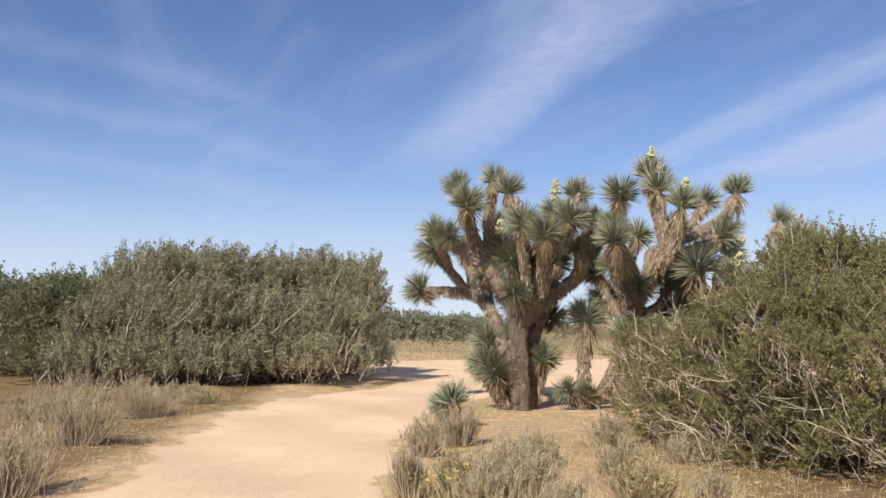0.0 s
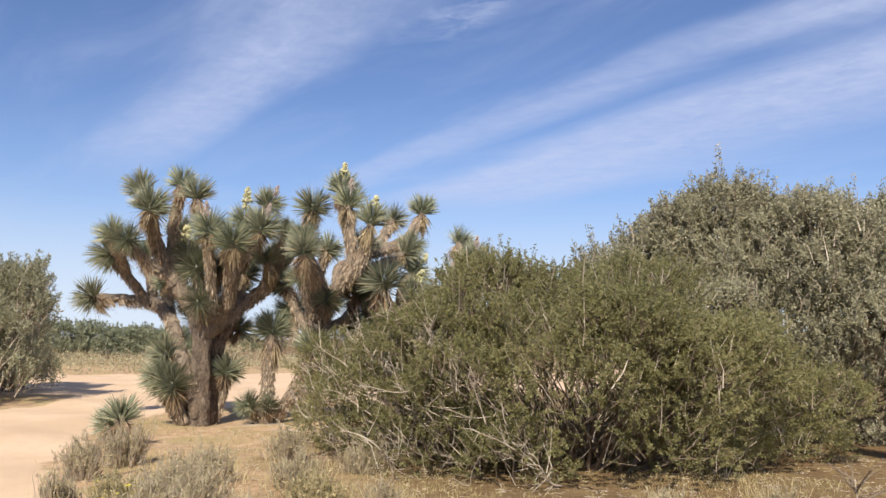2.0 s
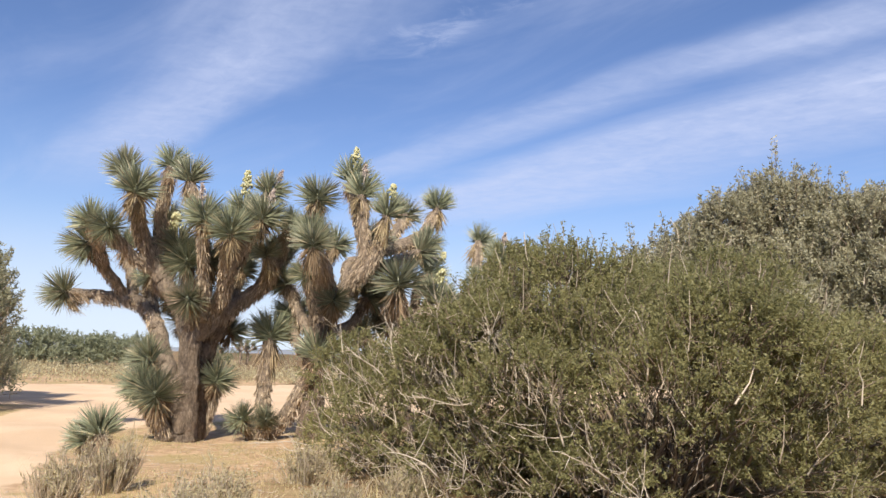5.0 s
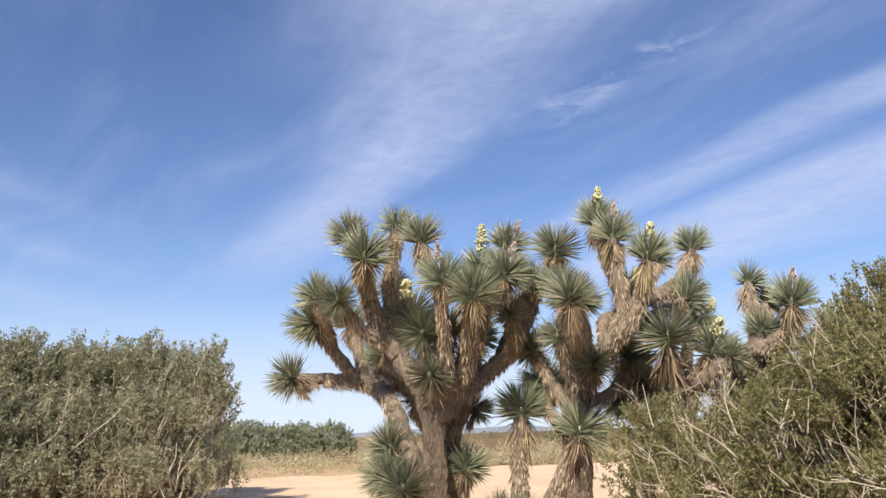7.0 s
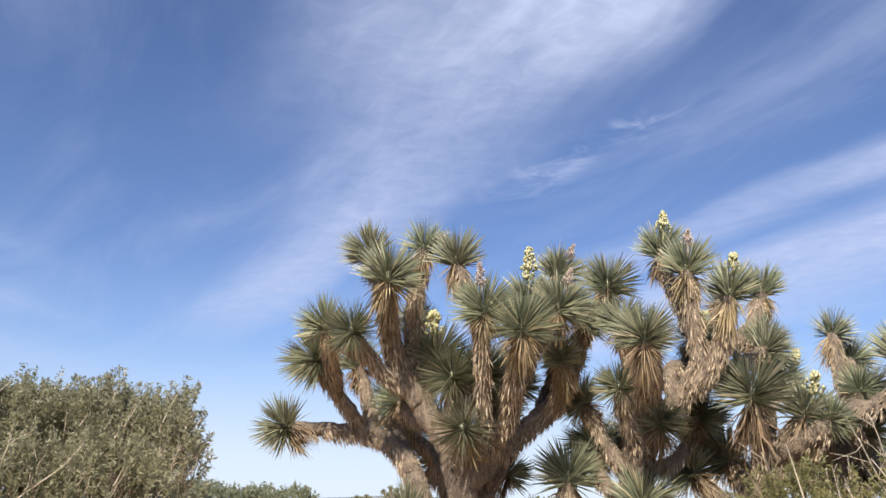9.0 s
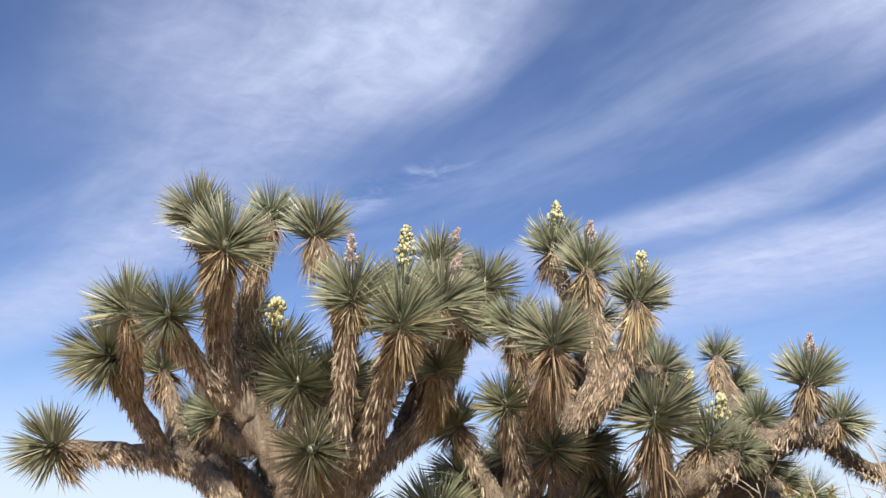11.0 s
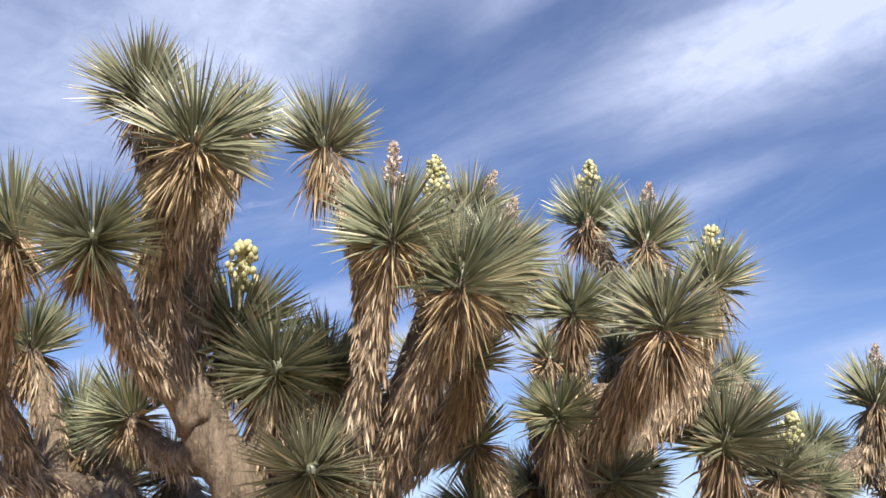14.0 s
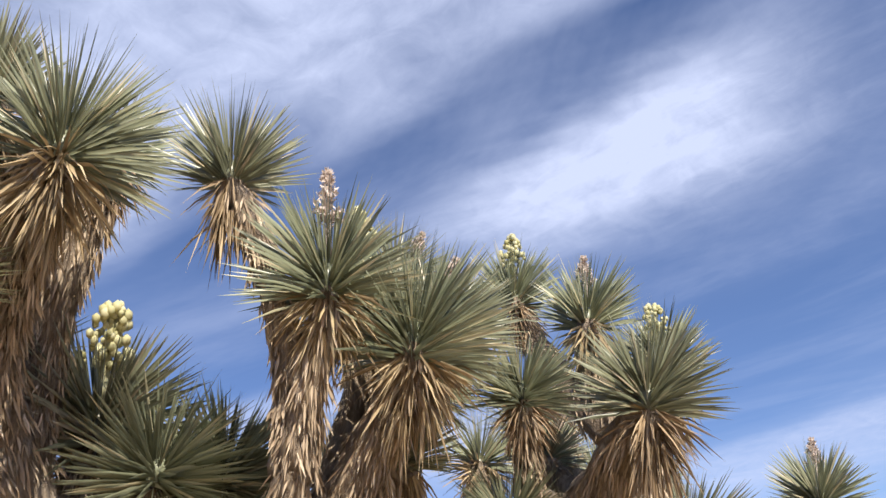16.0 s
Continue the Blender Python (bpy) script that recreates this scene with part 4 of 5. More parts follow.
tree = thing("joshua_tree", (7.95, 6.62, 0.0), "young leaning Joshua tree with one white flower by the bush", "tree", "Joshua trees")
limb(tree, [(7.93, 6.62, -0.08), (8.08, 6.63, 0.25), (8.26, 6.60, 0.55), (8.42, 6.53, 0.90), (8.48, 6.52, 1.2)], 0.10, 0.08, 0.7, "trunk", 0.35)
arm(tree, [(8.46, 6.52, 1.05), (8.47, 6.56, 1.5), (8.40, 6.64, 2.12)], 1.12, dead=1.6, r0=0.085, r1=0.07, shag=2.2, axis=(-0.25, 0.0, 0.97), start=0.0)
arm(tree, [(8.48, 6.52, 1.35), (8.42, 6.75, 1.8), (8.36, 6.92, 2.18)], 0.8, "broad", axis=(-0.1, 0.1, 0.99), r0=0.06, r1=0.05)
arm(tree, [(8.48, 6.50, 1.3), (8.57, 6.35, 1.75), (8.60, 6.27, 2.10)], 1.05, dead=1.5, r0=0.08, r1=0.07, shag=2.2, axis=(0.05, -0.05, 1), start=0.0)
arm(tree, [(8.42, 6.53, 0.88), (8.55, 6.33, 1.02), (8.68, 6.13, 1.14), (8.74, 5.97, 1.45), (8.75, 5.86, 1.90)], 1.25, dead=1.8, r0=0.075, r1=0.065, shag=2.0, axis=(0.05, -0.1, 1), start=0.0)
tree = thing("joshua_tree", (11.1, 7.6, 0.0), "young Joshua tree with straw skirts on a short stem", "tree", "Joshua trees")
arm(tree, [(11.1, 7.62, -0.1), (11.18, 7.45, 0.6), (11.25, 7.14, 1.16)], 1.3, r0=0.12, r1=0.09, shag=1.6, dead=1.5, axis=(0.2, -0.1, 1))
arm(tree, [(11.18, 7.5, 0.5), (11.5, 7.35, 0.8), (11.7, 7.2, 1.2)], 1.1, dead=1.1)

tree = thing("yucca_seedling", (0.1, 12.4, 0.0), "small spiky yucca seedling among grey shrubs", "yucca")
arm(tree, [(0.12, 12.4, -0.05), (0.14, 12.4, 0.15), (0.14, 12.4, 0.30)], 1.0, shag=1.0, axis=(-0.1, 0.15, 1), dead=0.8, upright=True)
arm(tree, [(0.05, 12.5, -0.05), (0.02, 12.5, 0.08), (0.0, 12.5, 0.2)], 0.8, shag=1.0, axis=(-0.3, 0.1, 1), dead=0.6)


# ---- bushes ----
hedge = "bushes along the trail"
for at, lobes, n in (
        ((-8.2, 21.4, 0), columns(-7.75, 21.3, 1.15, 0.8, 3.16, 13, 0.62, 1.2), 3200),
        ((-6.0, 21.2, 0), columns(-5.9, 21.1, 1.7, 0.7, 3.18, 16, 0.62, 1.3), 3400),
        ((-3.9, 21.6, 0), columns(-3.8, 21.2, 1.6, 0.7, 2.98, 15, 0.62, 1.2) + [(-2.2, 22.0, 1.45, 0.55, 0.6, 1.45), (-2.3, 22.4, 1.45, 0.55, 0.6, 1.5), (-2.3, 21.2, 0.5, 0.8, 0.7, 0.6), (-1.95, 21.4, 1.3, 0.5, 0.5, 1.45), (-1.9, 21.3, 0.4, 0.6, 0.6, 0.5), (-1.85, 22.0, 1.4, 0.42, 0.5, 1.45), (-1.8, 21.5, 0.5, 0.5, 0.5, 0.7)], 3400),
        ((-2.9, 24.4, 0), columns(-3.1, 24.4, 0.8, 1.8, 3.0, 11), 3000)):
    root, _ = shrub("bush", at, lobes, n, 26, 0.36, 0.080, 0.034, LEAF_GREY, "tall grey-green desert bush with pale slanting branches", "bush", hedge, rise=1.3, stems=150, stem_mat=STEM, shoots=190, inner=0.62, streaks=700, bold=1.4, tuft=46, fluff=0.075, gap=-0.28, clump=4.2)
    # long pale branches lean out of the side that faces the trail
    span = np.array([[c[0] - at[0], c[1] - at[1] - c[4] * 0.92, c[2]] for c in lobes if c[2] > 0.8 and c[1] < at[1] + 0.5])
    for i in range(15):
        foot = span[rng.integers(len(span))] + np.array([rng.uniform(-0.3, 0.3), rng.uniform(-0.12, 0.1), rng.uniform(-0.5, 0.9)])
        part("dead_branch", dead_branch(foot, unit(np.array([0.55, -0.05, 0.85]) + rng.normal(0, 0.22, 3)), rng.uniform(0.7, 1.5), 1.5), TWIG, root, "bleached pale branch", True)
for at, lobes, n in (
        ((-12.5, 25.5, 0), columns(-12.3, 25.5, 2.4, 1.3, 2.65, 12, 0.9), 3000),
        ((-17.0, 27.0, 0), columns(-17.0, 27.0, 2.6, 1.3, 2.75, 12, 1.0), 2600),
        ((-6.0, 25.5, 0), columns(-6.0, 25.5, 2.2, 1.2, 3.3, 9, 0.9), 1300),
        ((-9.9, 22.6, 0), columns(-9.9, 22.6, 1.1, 1.1, 2.5, 10, 0.75), 2400)):
    shrub("bush", at, lobes, n, 24, 0.42, 0.095, 0.044, LEAF_DARK, "broad dark green desert bush set back from the trail", "bush", hedge, rise=0.8, stems=50, shoots=30, inner=0.5)

lobes = mounds(5.3, 9.2, 0.8, 2.45, 2.25, 1.5, 30, 0.6) + mounds(6.2, 10.8, 0.9, 1.6, 1.5, 1.68, 16, 0.55) + mounds(4.6, 9.6, 0.9, 1.25, 1.3, 1.48, 14, 0.5) + mounds(4.9, 11.1, 0.7, 1.15, 1.1, 1.42, 12, 0.45) + mounds(7.2, 8.7, 0.5, 1.5, 1.4, 1.15, 14, 0.5) + mounds(3.5, 10.0, 0.5, 1.1, 1.5, 1.05, 14, 0.45) + mounds(3.2, 11.4, 0.45, 1.0, 1.1, 1.0, 12, 0.45)
root, local = shrub("bush", (5.4, 9.2, 0), lobes, 18500, 32, 0.17, 0.033, 0.018, LEAF_GREEN, "wide green creosote bush with bleached dead lower branches", "bush", rise=0.45, stems=260, stem_mat=STEM, shoots=60, inner=0.72, streaks=550, reach=0.35, clump=4.2, thin=(-1.0, 1.3), gap=-0.5)
# bleached dead sticks stand out of the lower skirts
q, o = lobes_shell([(0.1, -0.1, 0.5, 2.75, 2.45, 0.95), (-1.8, 0.5, 0.5, 1.45, 1.7, 1.1), (-2.1, 1.8, 0.45, 1.3, 1.4, 1.0), (-0.6, -0.9, 0.4, 1.9, 1.5, 0.7)], 1500, 0.9)
ok = (o[:, 1] < 0.35) & ((q[:, 0] < -0.9) | (rng.random(len(q)) < 0.08))
q, o = q[ok], o[ok]


for i in range(80):
    w = unit(o[i] * 0.45 + np.array([-0.5, -0.1, 0.42]) + rng.normal(0, 0.3, 3))
    part("dead_branch", dead_branch(q[i], w, rng.uniform(0.3, 0.8)), TWIG, root, "bleached grey dead branch", True)
for i in range(230, 252):
    foot = q[i] * np.array([1.0, 1.0, 0.15]) + np.array([0, 0, 0.05])
    w = unit(o[i] * np.array([1, 1, 0.0]) + np.array([-0.2, 0, 0.2]) + rng.normal(0, 0.3, 3))
    part("dead_branch", dead_branch(foot, w, rng.uniform(0.4, 0.8)), TWIG, root, "bleached grey dead branch", True)

for i in range(11):
    a = rng.uniform(2.6, 4.3)
    r = rng.uniform(0.45, 0.8)
    foot = np.array([-0.2 + 2.6 * r * math.cos(a), 0.3 + 2.3 * r * math.sin(a), 0.05])
    if a < 3.3:
        foot += np.array([-0.5, 0.9, 0.0])
    w = np.array([math.cos(a), math.sin(a), 0.0]) * rng.uniform(0.7, 1.1) + np.array([-0.25, 0, rng.uniform(0.15, 0.75)]) + rng.normal(0, 0.15, 3)
    L = rng.uniform(0.5, 1.0)
    part("dead_branch", dead_branch(foot + w * L * 0.5, unit(w), L), TWIG, root, "bleached grey dead branch", True)

q2, o2 = lobes_shell([(-0.8, 0.4, 0.85, 1.35, 1.4, 1.5), (-1.9, 0.8, 0.5, 1.2, 1.6, 1.05), (-2.2, 2.1, 0.45, 1.05, 1.15, 1.0), (-0.1, 0.0, 0.7, 2.45, 2.25, 1.4)], 1100, 0.95)
ok = (o2[:, 1] < 0.5) & (q2[:, 0] + 0.7 * rng.normal(0, 1, len(q2)) < -0.5)
q2, o2 = q2[ok], o2[ok]
w = unit(o2 * 0.35 + np.array([-0.2, 0, 0.75]) + rng.normal(0, 0.35, (len(q2), 3)))
L = rng.uniform(0.1, 0.38, (len(q2), 1))
tagged(part("bare_twig_mass", twigs(q2 - w * L * 0.4, q2 + w * L * 0.6, rng.uniform(0.003, 0.005, len(q2)), 0.002, 0.10, 2), TWIG, root, "pale bare twigs"), kind="stuff")
# forked grey branches stand up out of the leaves on the trail side
q, o = lobes_shell([(-0.8, 0.4, 0.9, 1.3, 1.35, 1.45), (-0.5, 1.9, 0.7, 1.2, 1.15, 1.3), (-1.9, 0.8, 0.5, 1.15, 1.55, 0.95), (-0.1, 0.0, 0.8, 2.3, 2.15, 1.35)], 400, 0.95)
ok = (q[:, 2] > 0.7) & (q[:, 2] < 1.75) & (o[:, 0] < 0.2) & (o[:, 1] < 0.5)
for at_, out in zip(q[ok][:22], o[ok][:22]):
    w = unit(out * 0.25 + np.array([-0.25, -0.05, 0.9]) + rng.normal(0, 0.25, 3))
    part("dead_branch", dead_branch(at_ + out * 0.05, w, rng.uniform(0.4, 0.85), 1.25), TWIG, root, "bleached grey dead branch", True)

lobes = mounds(9.7, 9.9, 0.5, 1.2, 0.7, 0.9, 8, 0.4) + mounds(11.4, 9.5, 0.5, 1.2, 0.6, 0.9, 8, 0.4) + mounds(7.8, 12.4, 1.5, 0.9, 0.8, 1.68, 8, 0.4) + mounds(8.6, 12.3, 1.6, 1.35, 1.0, 2.05, 12, 0.45) + mounds(9.2, 11.95, 1.6, 1.3, 1.1, 2.15, 10, 0.5) + mounds(9.8, 11.6, 1.7, 1.4, 1.3, 2.28, 12, 0.55) + mounds(10.1, 10.8, 1.5, 1.8, 1.7, 2.45, 14, 0.6) + mounds(10.4, 10.1, 1.4, 1.5, 1.5, 2.22, 10, 0.55) + mounds(10.6, 9.6, 1.3, 1.6, 1.5, 2.3, 12, 0.55) + mounds(11.4, 9.4, 1.2, 1.3, 1.2, 2.24, 10, 0.5) + mounds(12.2, 8.9, 1.0, 1.0, 1.0, 1.92, 10, 0.45)
shrub("bush", (9.4, 10.4, 0), lobes, 19500, 30, 0.26, 0.050, 0.026, LEAF_DUSTY, "tall dusty green bush with pale twigs at its top", "bush", rise=0.9, stems=220, stem_mat=STEM, shoots=300, tuft=40, fluff=0.055, reach=0.6, streaks=1400, bold=1.3, hollow=1.0, gap=-0.6)


# ---- low shrubs ----
def low_shrub(at, radius, height, mats=(SAGE, SAGE_LEAF), label="low grey-green sage shrub on sandy ground", straw=110, petals=0, n=190, lean=0.75):
    root = thing("low_shrub", at, label, "shrub", "low shrubs")
    heads = ball(14)
    heads[:, 2] = np.abs(heads[:, 2]) * lean + 0.5
    heads = unit(heads) * rng.uniform(0.6, 1.1, (14, 1))
    d = heads[rng.integers(0, 14, n)] + rng.normal(0, 0.20, (n, 3))
    d[:, 2] = np.maximum(d[:, 2], 0.08)
    d = d * np.array([radius, radius, height])
    tips = d * (0.45 + 0.75 * rng.random((n, 1)) ** 0.7) + rng.normal(0, 0.06 * radius, (n, 3))
    feet = np.c_[tips[:, :2] * 0.48, np.full(n, -0.03)]
    sub = tips[rng.integers(0, n, n * 2)] * rng.uniform(0.45, 0.9, (n * 2, 1))
    ends = sub + unit(sub * 0.5 + np.array([0, 0, 0.7 * height]) + rng.normal(0, 0.25 * radius, (n * 2, 3))) * rng.uniform(0.05, 0.16, (n * 2, 1))
    tagged(part("twig_mass", join([twigs(feet, tips, rng.uniform(0.003, 0.007, n), 0.002, 0.08, 2), twigs(sub, ends, 0.0035, 0.002, 0.08, 1)]), mats[0], root), kind="stuff")
    k = rng.integers(0, n * 2, n * 18)
    base = sub[k] + (ends - sub)[k] * rng.random((len(k), 1)) + rng.normal(0, 0.008, (len(k), 3))
    tagged(part("foliage", leaflets(base, unit(ball(len(k)) + np.array([0, 0, 0.9])), rng.uniform(0.016, 0.045, len(k)), 0.010), mats[1], root), kind="stuff")
    if straw:
        a, r = rng.uniform(0, 6.28, straw), radius * np.sqrt(rng.random(straw)) * 1.15
        b = np.c_[r * np.cos(a), r * np.sin(a), np.zeros(straw) - 0.02]
        w = unit(np.c_[np.cos(a) * 0.3, np.sin(a) * 0.3, np.ones(straw)] + rng.normal(0, 0.16, (straw, 3)))
        tagged(part("dry_grass", blades(b, w, rng.uniform(0.14, 0.36, straw), 0.005, 0.08), STRAW, root, "straw-yellow dry grass stems"), kind="stuff")
    if petals:
        me = make_mesh("flower", *leaves(np.zeros((6, 3)), unit(np.c_[np.cos(np.arange(6) * 1.047), np.sin(np.arange(6) * 1.047), np.full(6, 0.5)]), 0.026, 0.016), PETAL)
        for at_ in tips[rng.integers(0, n, petals)] * 1.02:
            fl = new("flower", me)
            fl.parent, fl.location = root, at_
            tagged(fl, "small yellow flower")
    return root


for x, y, r, h, kw in (
        (-3.75, 7.4, 0.55, 0.55, dict(straw=60)), (-4.35, 7.9, 0.5, 0.5, {}), (-4.4, 10.2, 0.5, 0.64, dict(straw=60, n=230)), (-5.4, 9.6, 0.45, 0.45, dict(n=120)),
        (-4.75, 13.7, 0.66, 0.52, dict(straw=30, n=300)), (-6.0, 13.0, 0.6, 0.5, {}), (-7.0, 16.5, 0.7, 0.55, {}), (-6.2, 9.0, 0.6, 0.6, {}),
        (-0.22, 9.4, 0.3, 0.46, dict(straw=30)), (0.18, 10.3, 0.36, 0.46, dict(straw=30)), (-0.28, 7.3, 0.24, 0.36, {}), (0.12, 7.25, 0.26, 0.34, dict(petals=26, mats=(SAGE_LEAF, GRASS), label="small green shrub with yellow flowers")),
        (0.55, 8.1, 0.4, 0.36, dict(straw=120, n=150)), (0.65, 7.2, 0.36, 0.34, dict(straw=260, n=150)), (0.95, 8.9, 0.35, 0.3, {}), (0.35, 6.9, 0.3, 0.34, dict(straw=150)),
        (1.68, 7.1, 0.34, 0.3, dict(mats=(SAGE_LEAF, GRASS), straw=60)), (1.75, 8.4, 0.32, 0.26, {}), (2.2, 6.9, 0.2, 0.2, dict(straw=120, n=80)), (2.6, 9.0, 0.34, 0.3, dict(straw=80, n=120)),
        (4.3, 5.95, 0.22, 0.18, dict(straw=160, n=60)), (5.4, 5.9, 0.22, 0.16, dict(straw=140, n=50)), (0.9, 6.35, 0.24, 0.26, dict(straw=200, n=110)), (2.0, 10.2, 0.3, 0.3, {}), (9.2, 5.9, 0.3, 0.25, dict(straw=60)),
        (-6.6, 18.2, 0.4, 0.3, {}), (-10.0, 15.0, 0.7, 0.6, {}), (-9.0, 12.5, 0.6, 0.5, {})):
    low_shrub((x, y, 0.0), r, h, **kw)
for i in range(9):
    x = rng.uniform(-9.5, -4.2)
    y = rng.uniform(13.0, 17.5)
    if path_mask(np.array([x + 0.5]), np.array([y]))[0] < 0.1:
        low_shrub((x, y, 0.0), rng.uniform(0.14, 0.42), rng.uniform(0.12, 0.42), straw=70, n=90, label="small dry grey shrub among straw grass")
for i in range(9):
    low_shrub((rng.uniform(-10, -4.6), rng.uniform(14.0, 17.5), 0.0), rng.uniform(0.25, 0.5), rng.uniform(0.12, 0.26), mats=(SAGE_LEAF, GRASS), straw=90, n=90, label="low olive-green mat of herbs in dry grass")

# ---- dead wood by the saplings ----
log = thing("fallen_log", (9.1, 6.0, 0.055), "grey fallen Joshua tree limb with a frayed pale end", "log")
line = spline([(-0.42, 0.02, 0.0), (0.0, 0.0, 0.01), (0.45, -0.06, -0.01), (0.9, -0.05, -0.02)], 7)
part("wood", tube(line, np.linspace(0.045, 0.07, len(line)), 14, 0.05, 0.05), BARK, log, "", True)
m = 220
k = rng.integers(0, len(line), m)
a = rng.uniform(0, 6.28, m)
s = line[k] + np.c_[np.zeros(m), np.cos(a) * 0.055, np.sin(a) * 0.055]
tagged(part("frayed_fibres", leaves(s, unit(np.c_[np.full(m, -1.0), np.cos(a) * 0.25, np.sin(a) * 0.25] + rng.normal(0, 0.15, (m, 3))), rng.uniform(0.08, 0.22, m), 0.014), SHAG, log, "pale frayed dead fibres"), kind="stuff")
stump = thing("tree_stump", (8.42, 6.08, 0.0), "small weathered grey stump in the soil", "stump")
line = spline([(0.0, 0.0, -0.05), (0.0, 0.01, 0.08), (-0.04, 0.02, 0.22)], 5)
part("wood", tube(line, np.array([0.11, 0.10, 0.088, 0.078, 0.07, 0.065, 0.058, 0.05, 0.042, 0.034, 0.02])[:len(line)], 12, 0.06, 0.05), TRUNK_BARK, stump, "", True)
bare = thing("bare_shrub", (5.85, 5.5, 0.0), "leafless tan shrub of forked twigs on bare soil", "shrub")
part("stem", tube(spline([(0, 0, -0.03), (0.01, 0, 0.12), (0.0, 0.01, 0.32)], 4), np.linspace(0.009, 0.005, 9), 5), SAGE, bare, "", True)
for i in range(9):
    z = rng.uniform(0.08, 0.3)
    a = rng.uniform(0, 6.28)
    w = unit(np.array([math.cos(a), math.sin(a), rng.uniform(0.3, 1.0)]))
    at_ = np.array([0.0, 0.0, z]) + w * 0.15
    part("dead_branch", dead_branch(at_, w, 0.26), STEM, bare, "", True)

# ---- far scrub ----
far_rng = np.random.default_rng(11)


def far_belt(name, label, count, dist, span, size, mat, per):
    az = np.radians(far_rng.uniform(span[0], span[1], count))
    d = far_rng.uniform(dist[0], dist[1], count)
    c = np.c_[np.sin(az) * d, np.cos(az) * d, np.zeros(count)]
    s = far_rng.uniform(size[0], size[1], count)
    k = np.repeat(np.arange(count), per)
    v = ball(len(k))
    v[:, 2] = np.abs(v[:, 2])
    rad = s[k] * far_rng.uniform(0.6, 1.05, len(k)) * (1 + 0.25 * np.sin(7 * v[:, 0] + k))
    p = c[k] + v * rad[:, None] * np.array([1.25, 1.25, 1.0])
    leaf = s[k] * 0.2
    ob = new(name, make_mesh(name, *leaves(p, unit(v + np.array([0, 0, 0.8]) + far_rng.normal(0, 0.5, (len(k), 3))), leaf, leaf * 0.5), mat))
    return tagged(ob, label, "shrubs", kind="stuff")


far_belt("far_scrub", "pale dry scrub across the desert flat", 240, (40, 95), (-80, 60), (0.4, 0.8), SAGE_LEAF, 120)
far_belt("middle_scrub", "low grey-brown scrub beyond the trail", 420, (34.5, 58), (-14, 30), (0.25, 0.6), SAGE_LEAF, 90)
far_belt("far_bushes", "distant dark green bushes beyond the trail", 60, (75, 130), (-80, 60), (1.0, 1.8), LEAF_DARK, 220)
far_belt("far_bushes", "hazy dark bushes near the horizon", 300, (130, 380), (-85, 70), (1.0, 1.9), LEAF_DARK, 70)

for x, y, h in ((-2.6, 60, 2.2), (0.2, 61, 2.0), (2.8, 60, 1.95), (-6.0, 63, 2.3), (-10.5, 66, 2.3)):
    shrub("bush", (x, y, 0), columns(x, y, 1.6, 0.9, h, 7, 0.9), 620, 24, 0.45, 0.15, 0.075, LEAF_HAZED, "distant dark green bush beyond the trail", "bush", "distant bushes", rise=0.8, stems=12, inner=0.5)
for x, y, s in ((13.2, 100.0, 0.62), (14.4, 101.0, 0.66), (16.9, 100.0, 1.0), (18.1, 102.0, 0.95)):
    tree = thing("joshua_tree", (x, y, 0.0), "distant Joshua tree standing on the desert flat", "tree", "Joshua trees")
    limb(tree, [(x, y, -0.1), (x + 0.05, y, 0.8 * s), (x, y, 1.5 * s)], 0.16, 0.13, 0.3, "trunk")
    for dx, dy, dz in ((-0.7, 0.1, 2.3), (0.6, -0.2, 2.4), (0.1, 0.4, 2.7), (-0.3, -0.4, 2.0), (0.9, 0.3, 1.9)):
        arm(tree, [(x, y, 1.4 * s), (x + dx * 0.6, y + dy * 0.6, 1.75 * s), (x + dx * s, y + dy * s, dz * s)], 1.1, shag=0.3)

# hills on the horizon
n = 90
az = np.radians(np.linspace(-100, 100, n))
hh = 14 + 10 * np.sin(az * 9 + 1) + 8 * np.sin(az * 21 + 2) + 5 * np.sin(az * 47)
ring = [np.c_[np.sin(az) * d, np.cos(az) * d, z] for d, z in ((2600, np.full(n, -2.0)), (2750, np.maximum(hh, 3)), (3000, np.full(n, -2.0)))]
V = np.vstack(ring)
k = np.arange(n - 1)
F = np.vstack([np.vstack([np.c_[k + a, k + 1 + a, k + 1 + a + n], np.c_[k + a, k + 1 + a + n, k + a + n]]) for a in (0, n)])
tagged(new("far_hills", make_mesh("far_hills", V, F, HILL, True)), "low bluish hills on the far horizon", "hills", kind="structure")

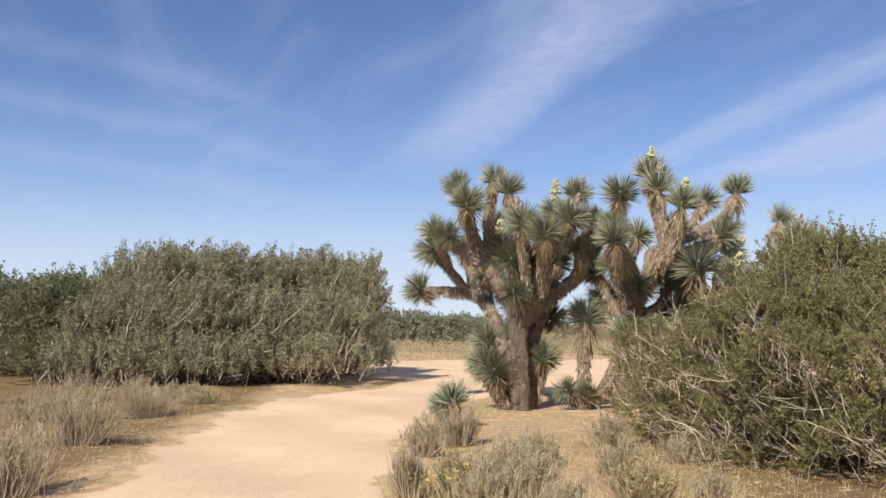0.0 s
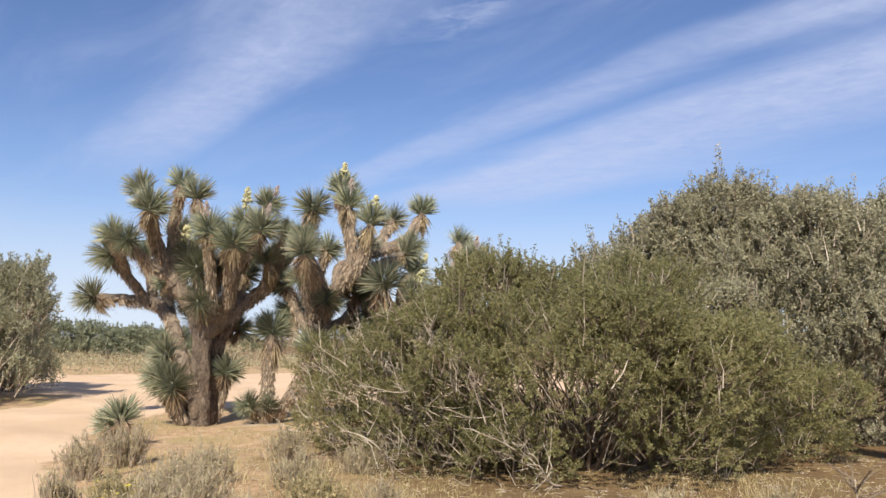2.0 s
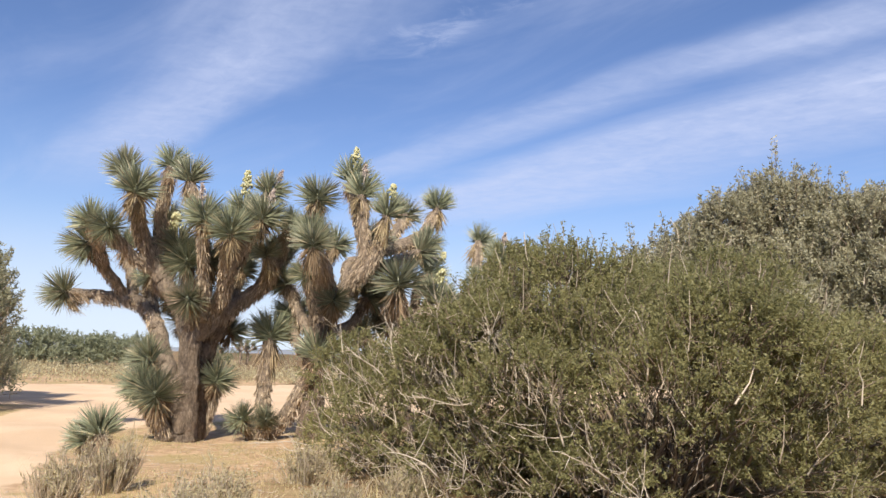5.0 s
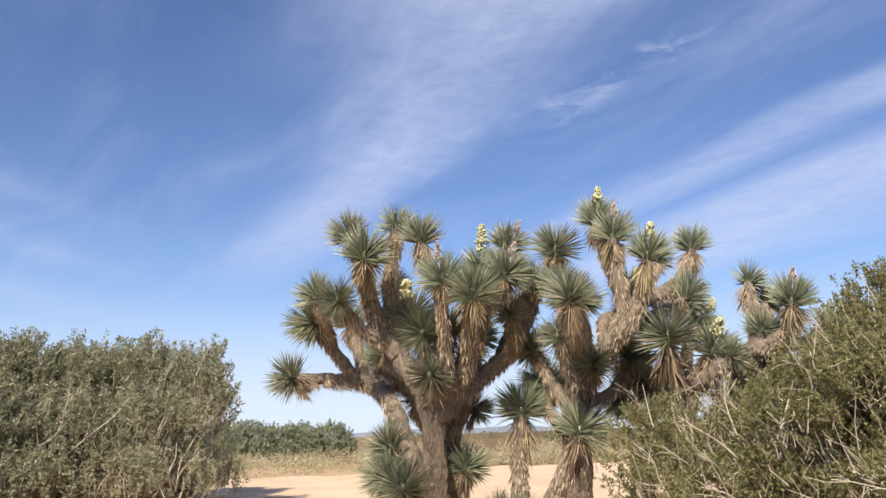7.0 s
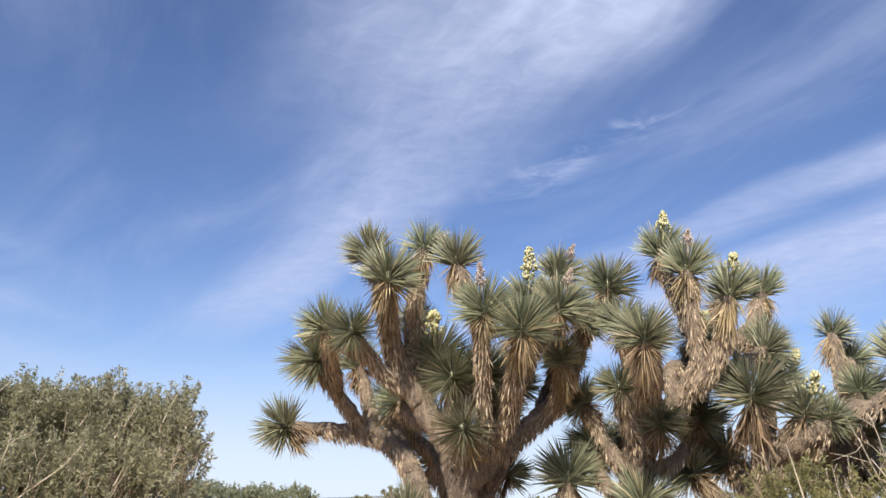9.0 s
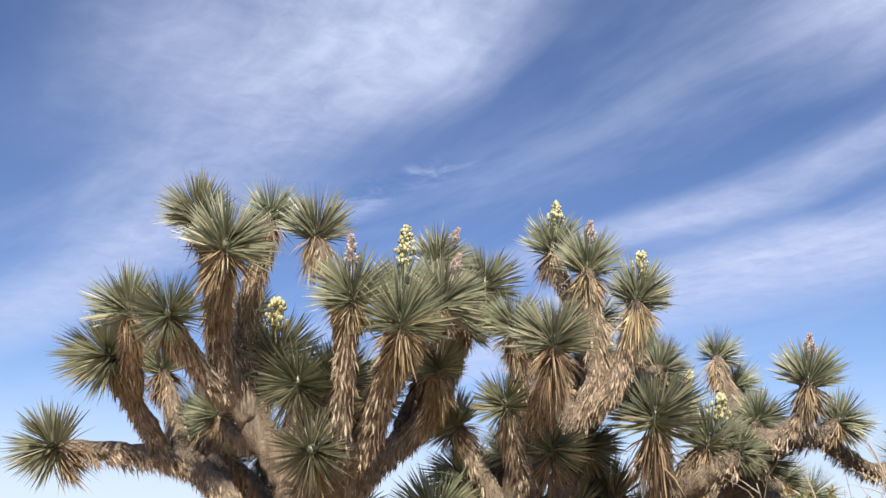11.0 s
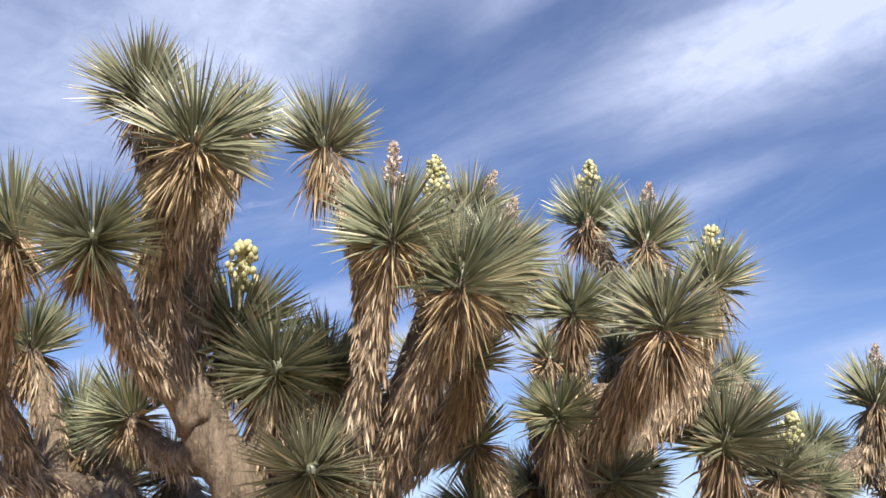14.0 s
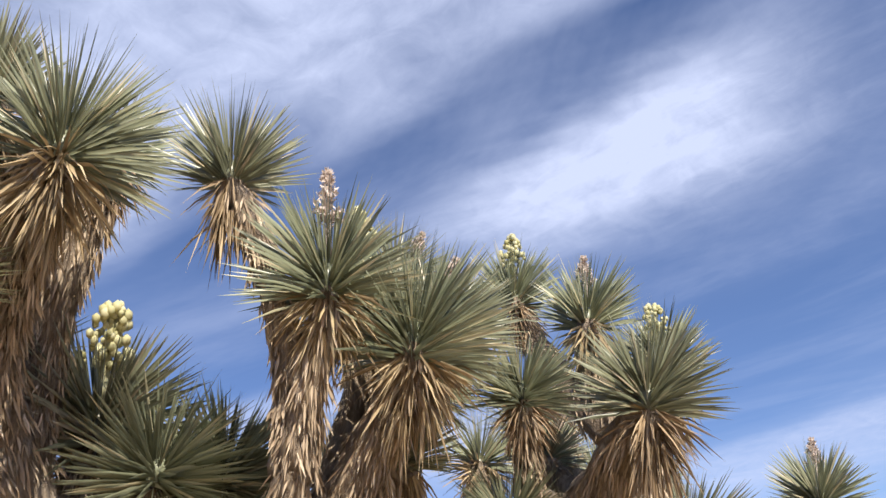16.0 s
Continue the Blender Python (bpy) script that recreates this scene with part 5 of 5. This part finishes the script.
# ---- grass, pebbles and litter on the ground ----
m = 56000
gx_, gy_ = rng.uniform(-8, 9, m), 4.8 + 15 * rng.random(m) ** 1.6
ok = (path_mask(gx_, gy_) < 0.25) & (np.sin(1.7 * gx_ + 0.6) * np.sin(1.3 * gy_ + 0.9) + rng.normal(0, 0.5, m) > 0.05)
gx_, gy_ = gx_[ok], gy_[ok]
m = len(gx_)
b = np.c_[gx_, gy_, ground_height(gx_, gy_) - 0.005]
k = np.repeat(np.arange(m), 4)
b = b[k] + np.c_[rng.normal(0, 0.03, (len(k), 2)), np.zeros(len(k))]
tagged(new("dry_grass", make_mesh("dry_grass", *leaflets(b, unit(rng.normal(0, 0.45, (len(k), 3)) + np.array([0, 0, 1.0])), rng.uniform(0.02, 0.075, len(k)), 0.006), GRASS)), "short yellow-green grass on the soil beside the trail", "grass", kind="stuff")
m = 5200
px, py = rng.uniform(-5, 9.5, m), 4.8 + 11 * rng.random(m) ** 1.5
keep = (path_mask(px, py) < 0.5) | (rng.random(m) < 0.08)
px, py = px[keep], py[keep]
pod = icosphere()
V, F = join([(pod[0] * s * np.array([1.2, 0.9, 0.6]) * rng.uniform(0.8, 1.2, (len(pod[0]), 1)) + np.array([x, y, z]), pod[1]) for x, y, z, s in zip(px, py, ground_height(px, py), 0.004 + 0.013 * rng.random(len(px)) ** 3)])
tagged(new("pebbles", make_mesh("pebbles", V, F, PEBBLE)), "small pale pebbles scattered on the sand", "pebbles", kind="stuff")

m = 3800
lx, ly = rng.uniform(-5, 9.5, m), 4.8 + 11 * rng.random(m) ** 1.4
keep = (path_mask(lx, ly) < 0.5) | (rng.random(m) < 0.03)
lx, ly = lx[keep], ly[keep]
s = np.c_[lx, ly, ground_height(lx, ly) + 0.006]
e = s + np.c_[rng.normal(0, 0.07, (len(lx), 2)), rng.uniform(0, 0.02, len(lx))]
tagged(new("twig_litter", make_mesh("twig_litter", *twigs(s, e, 0.0035, 0.002, 0.1, 2), TWIG)), "dry broken twigs lying on the soil", "twigs", kind="stuff")
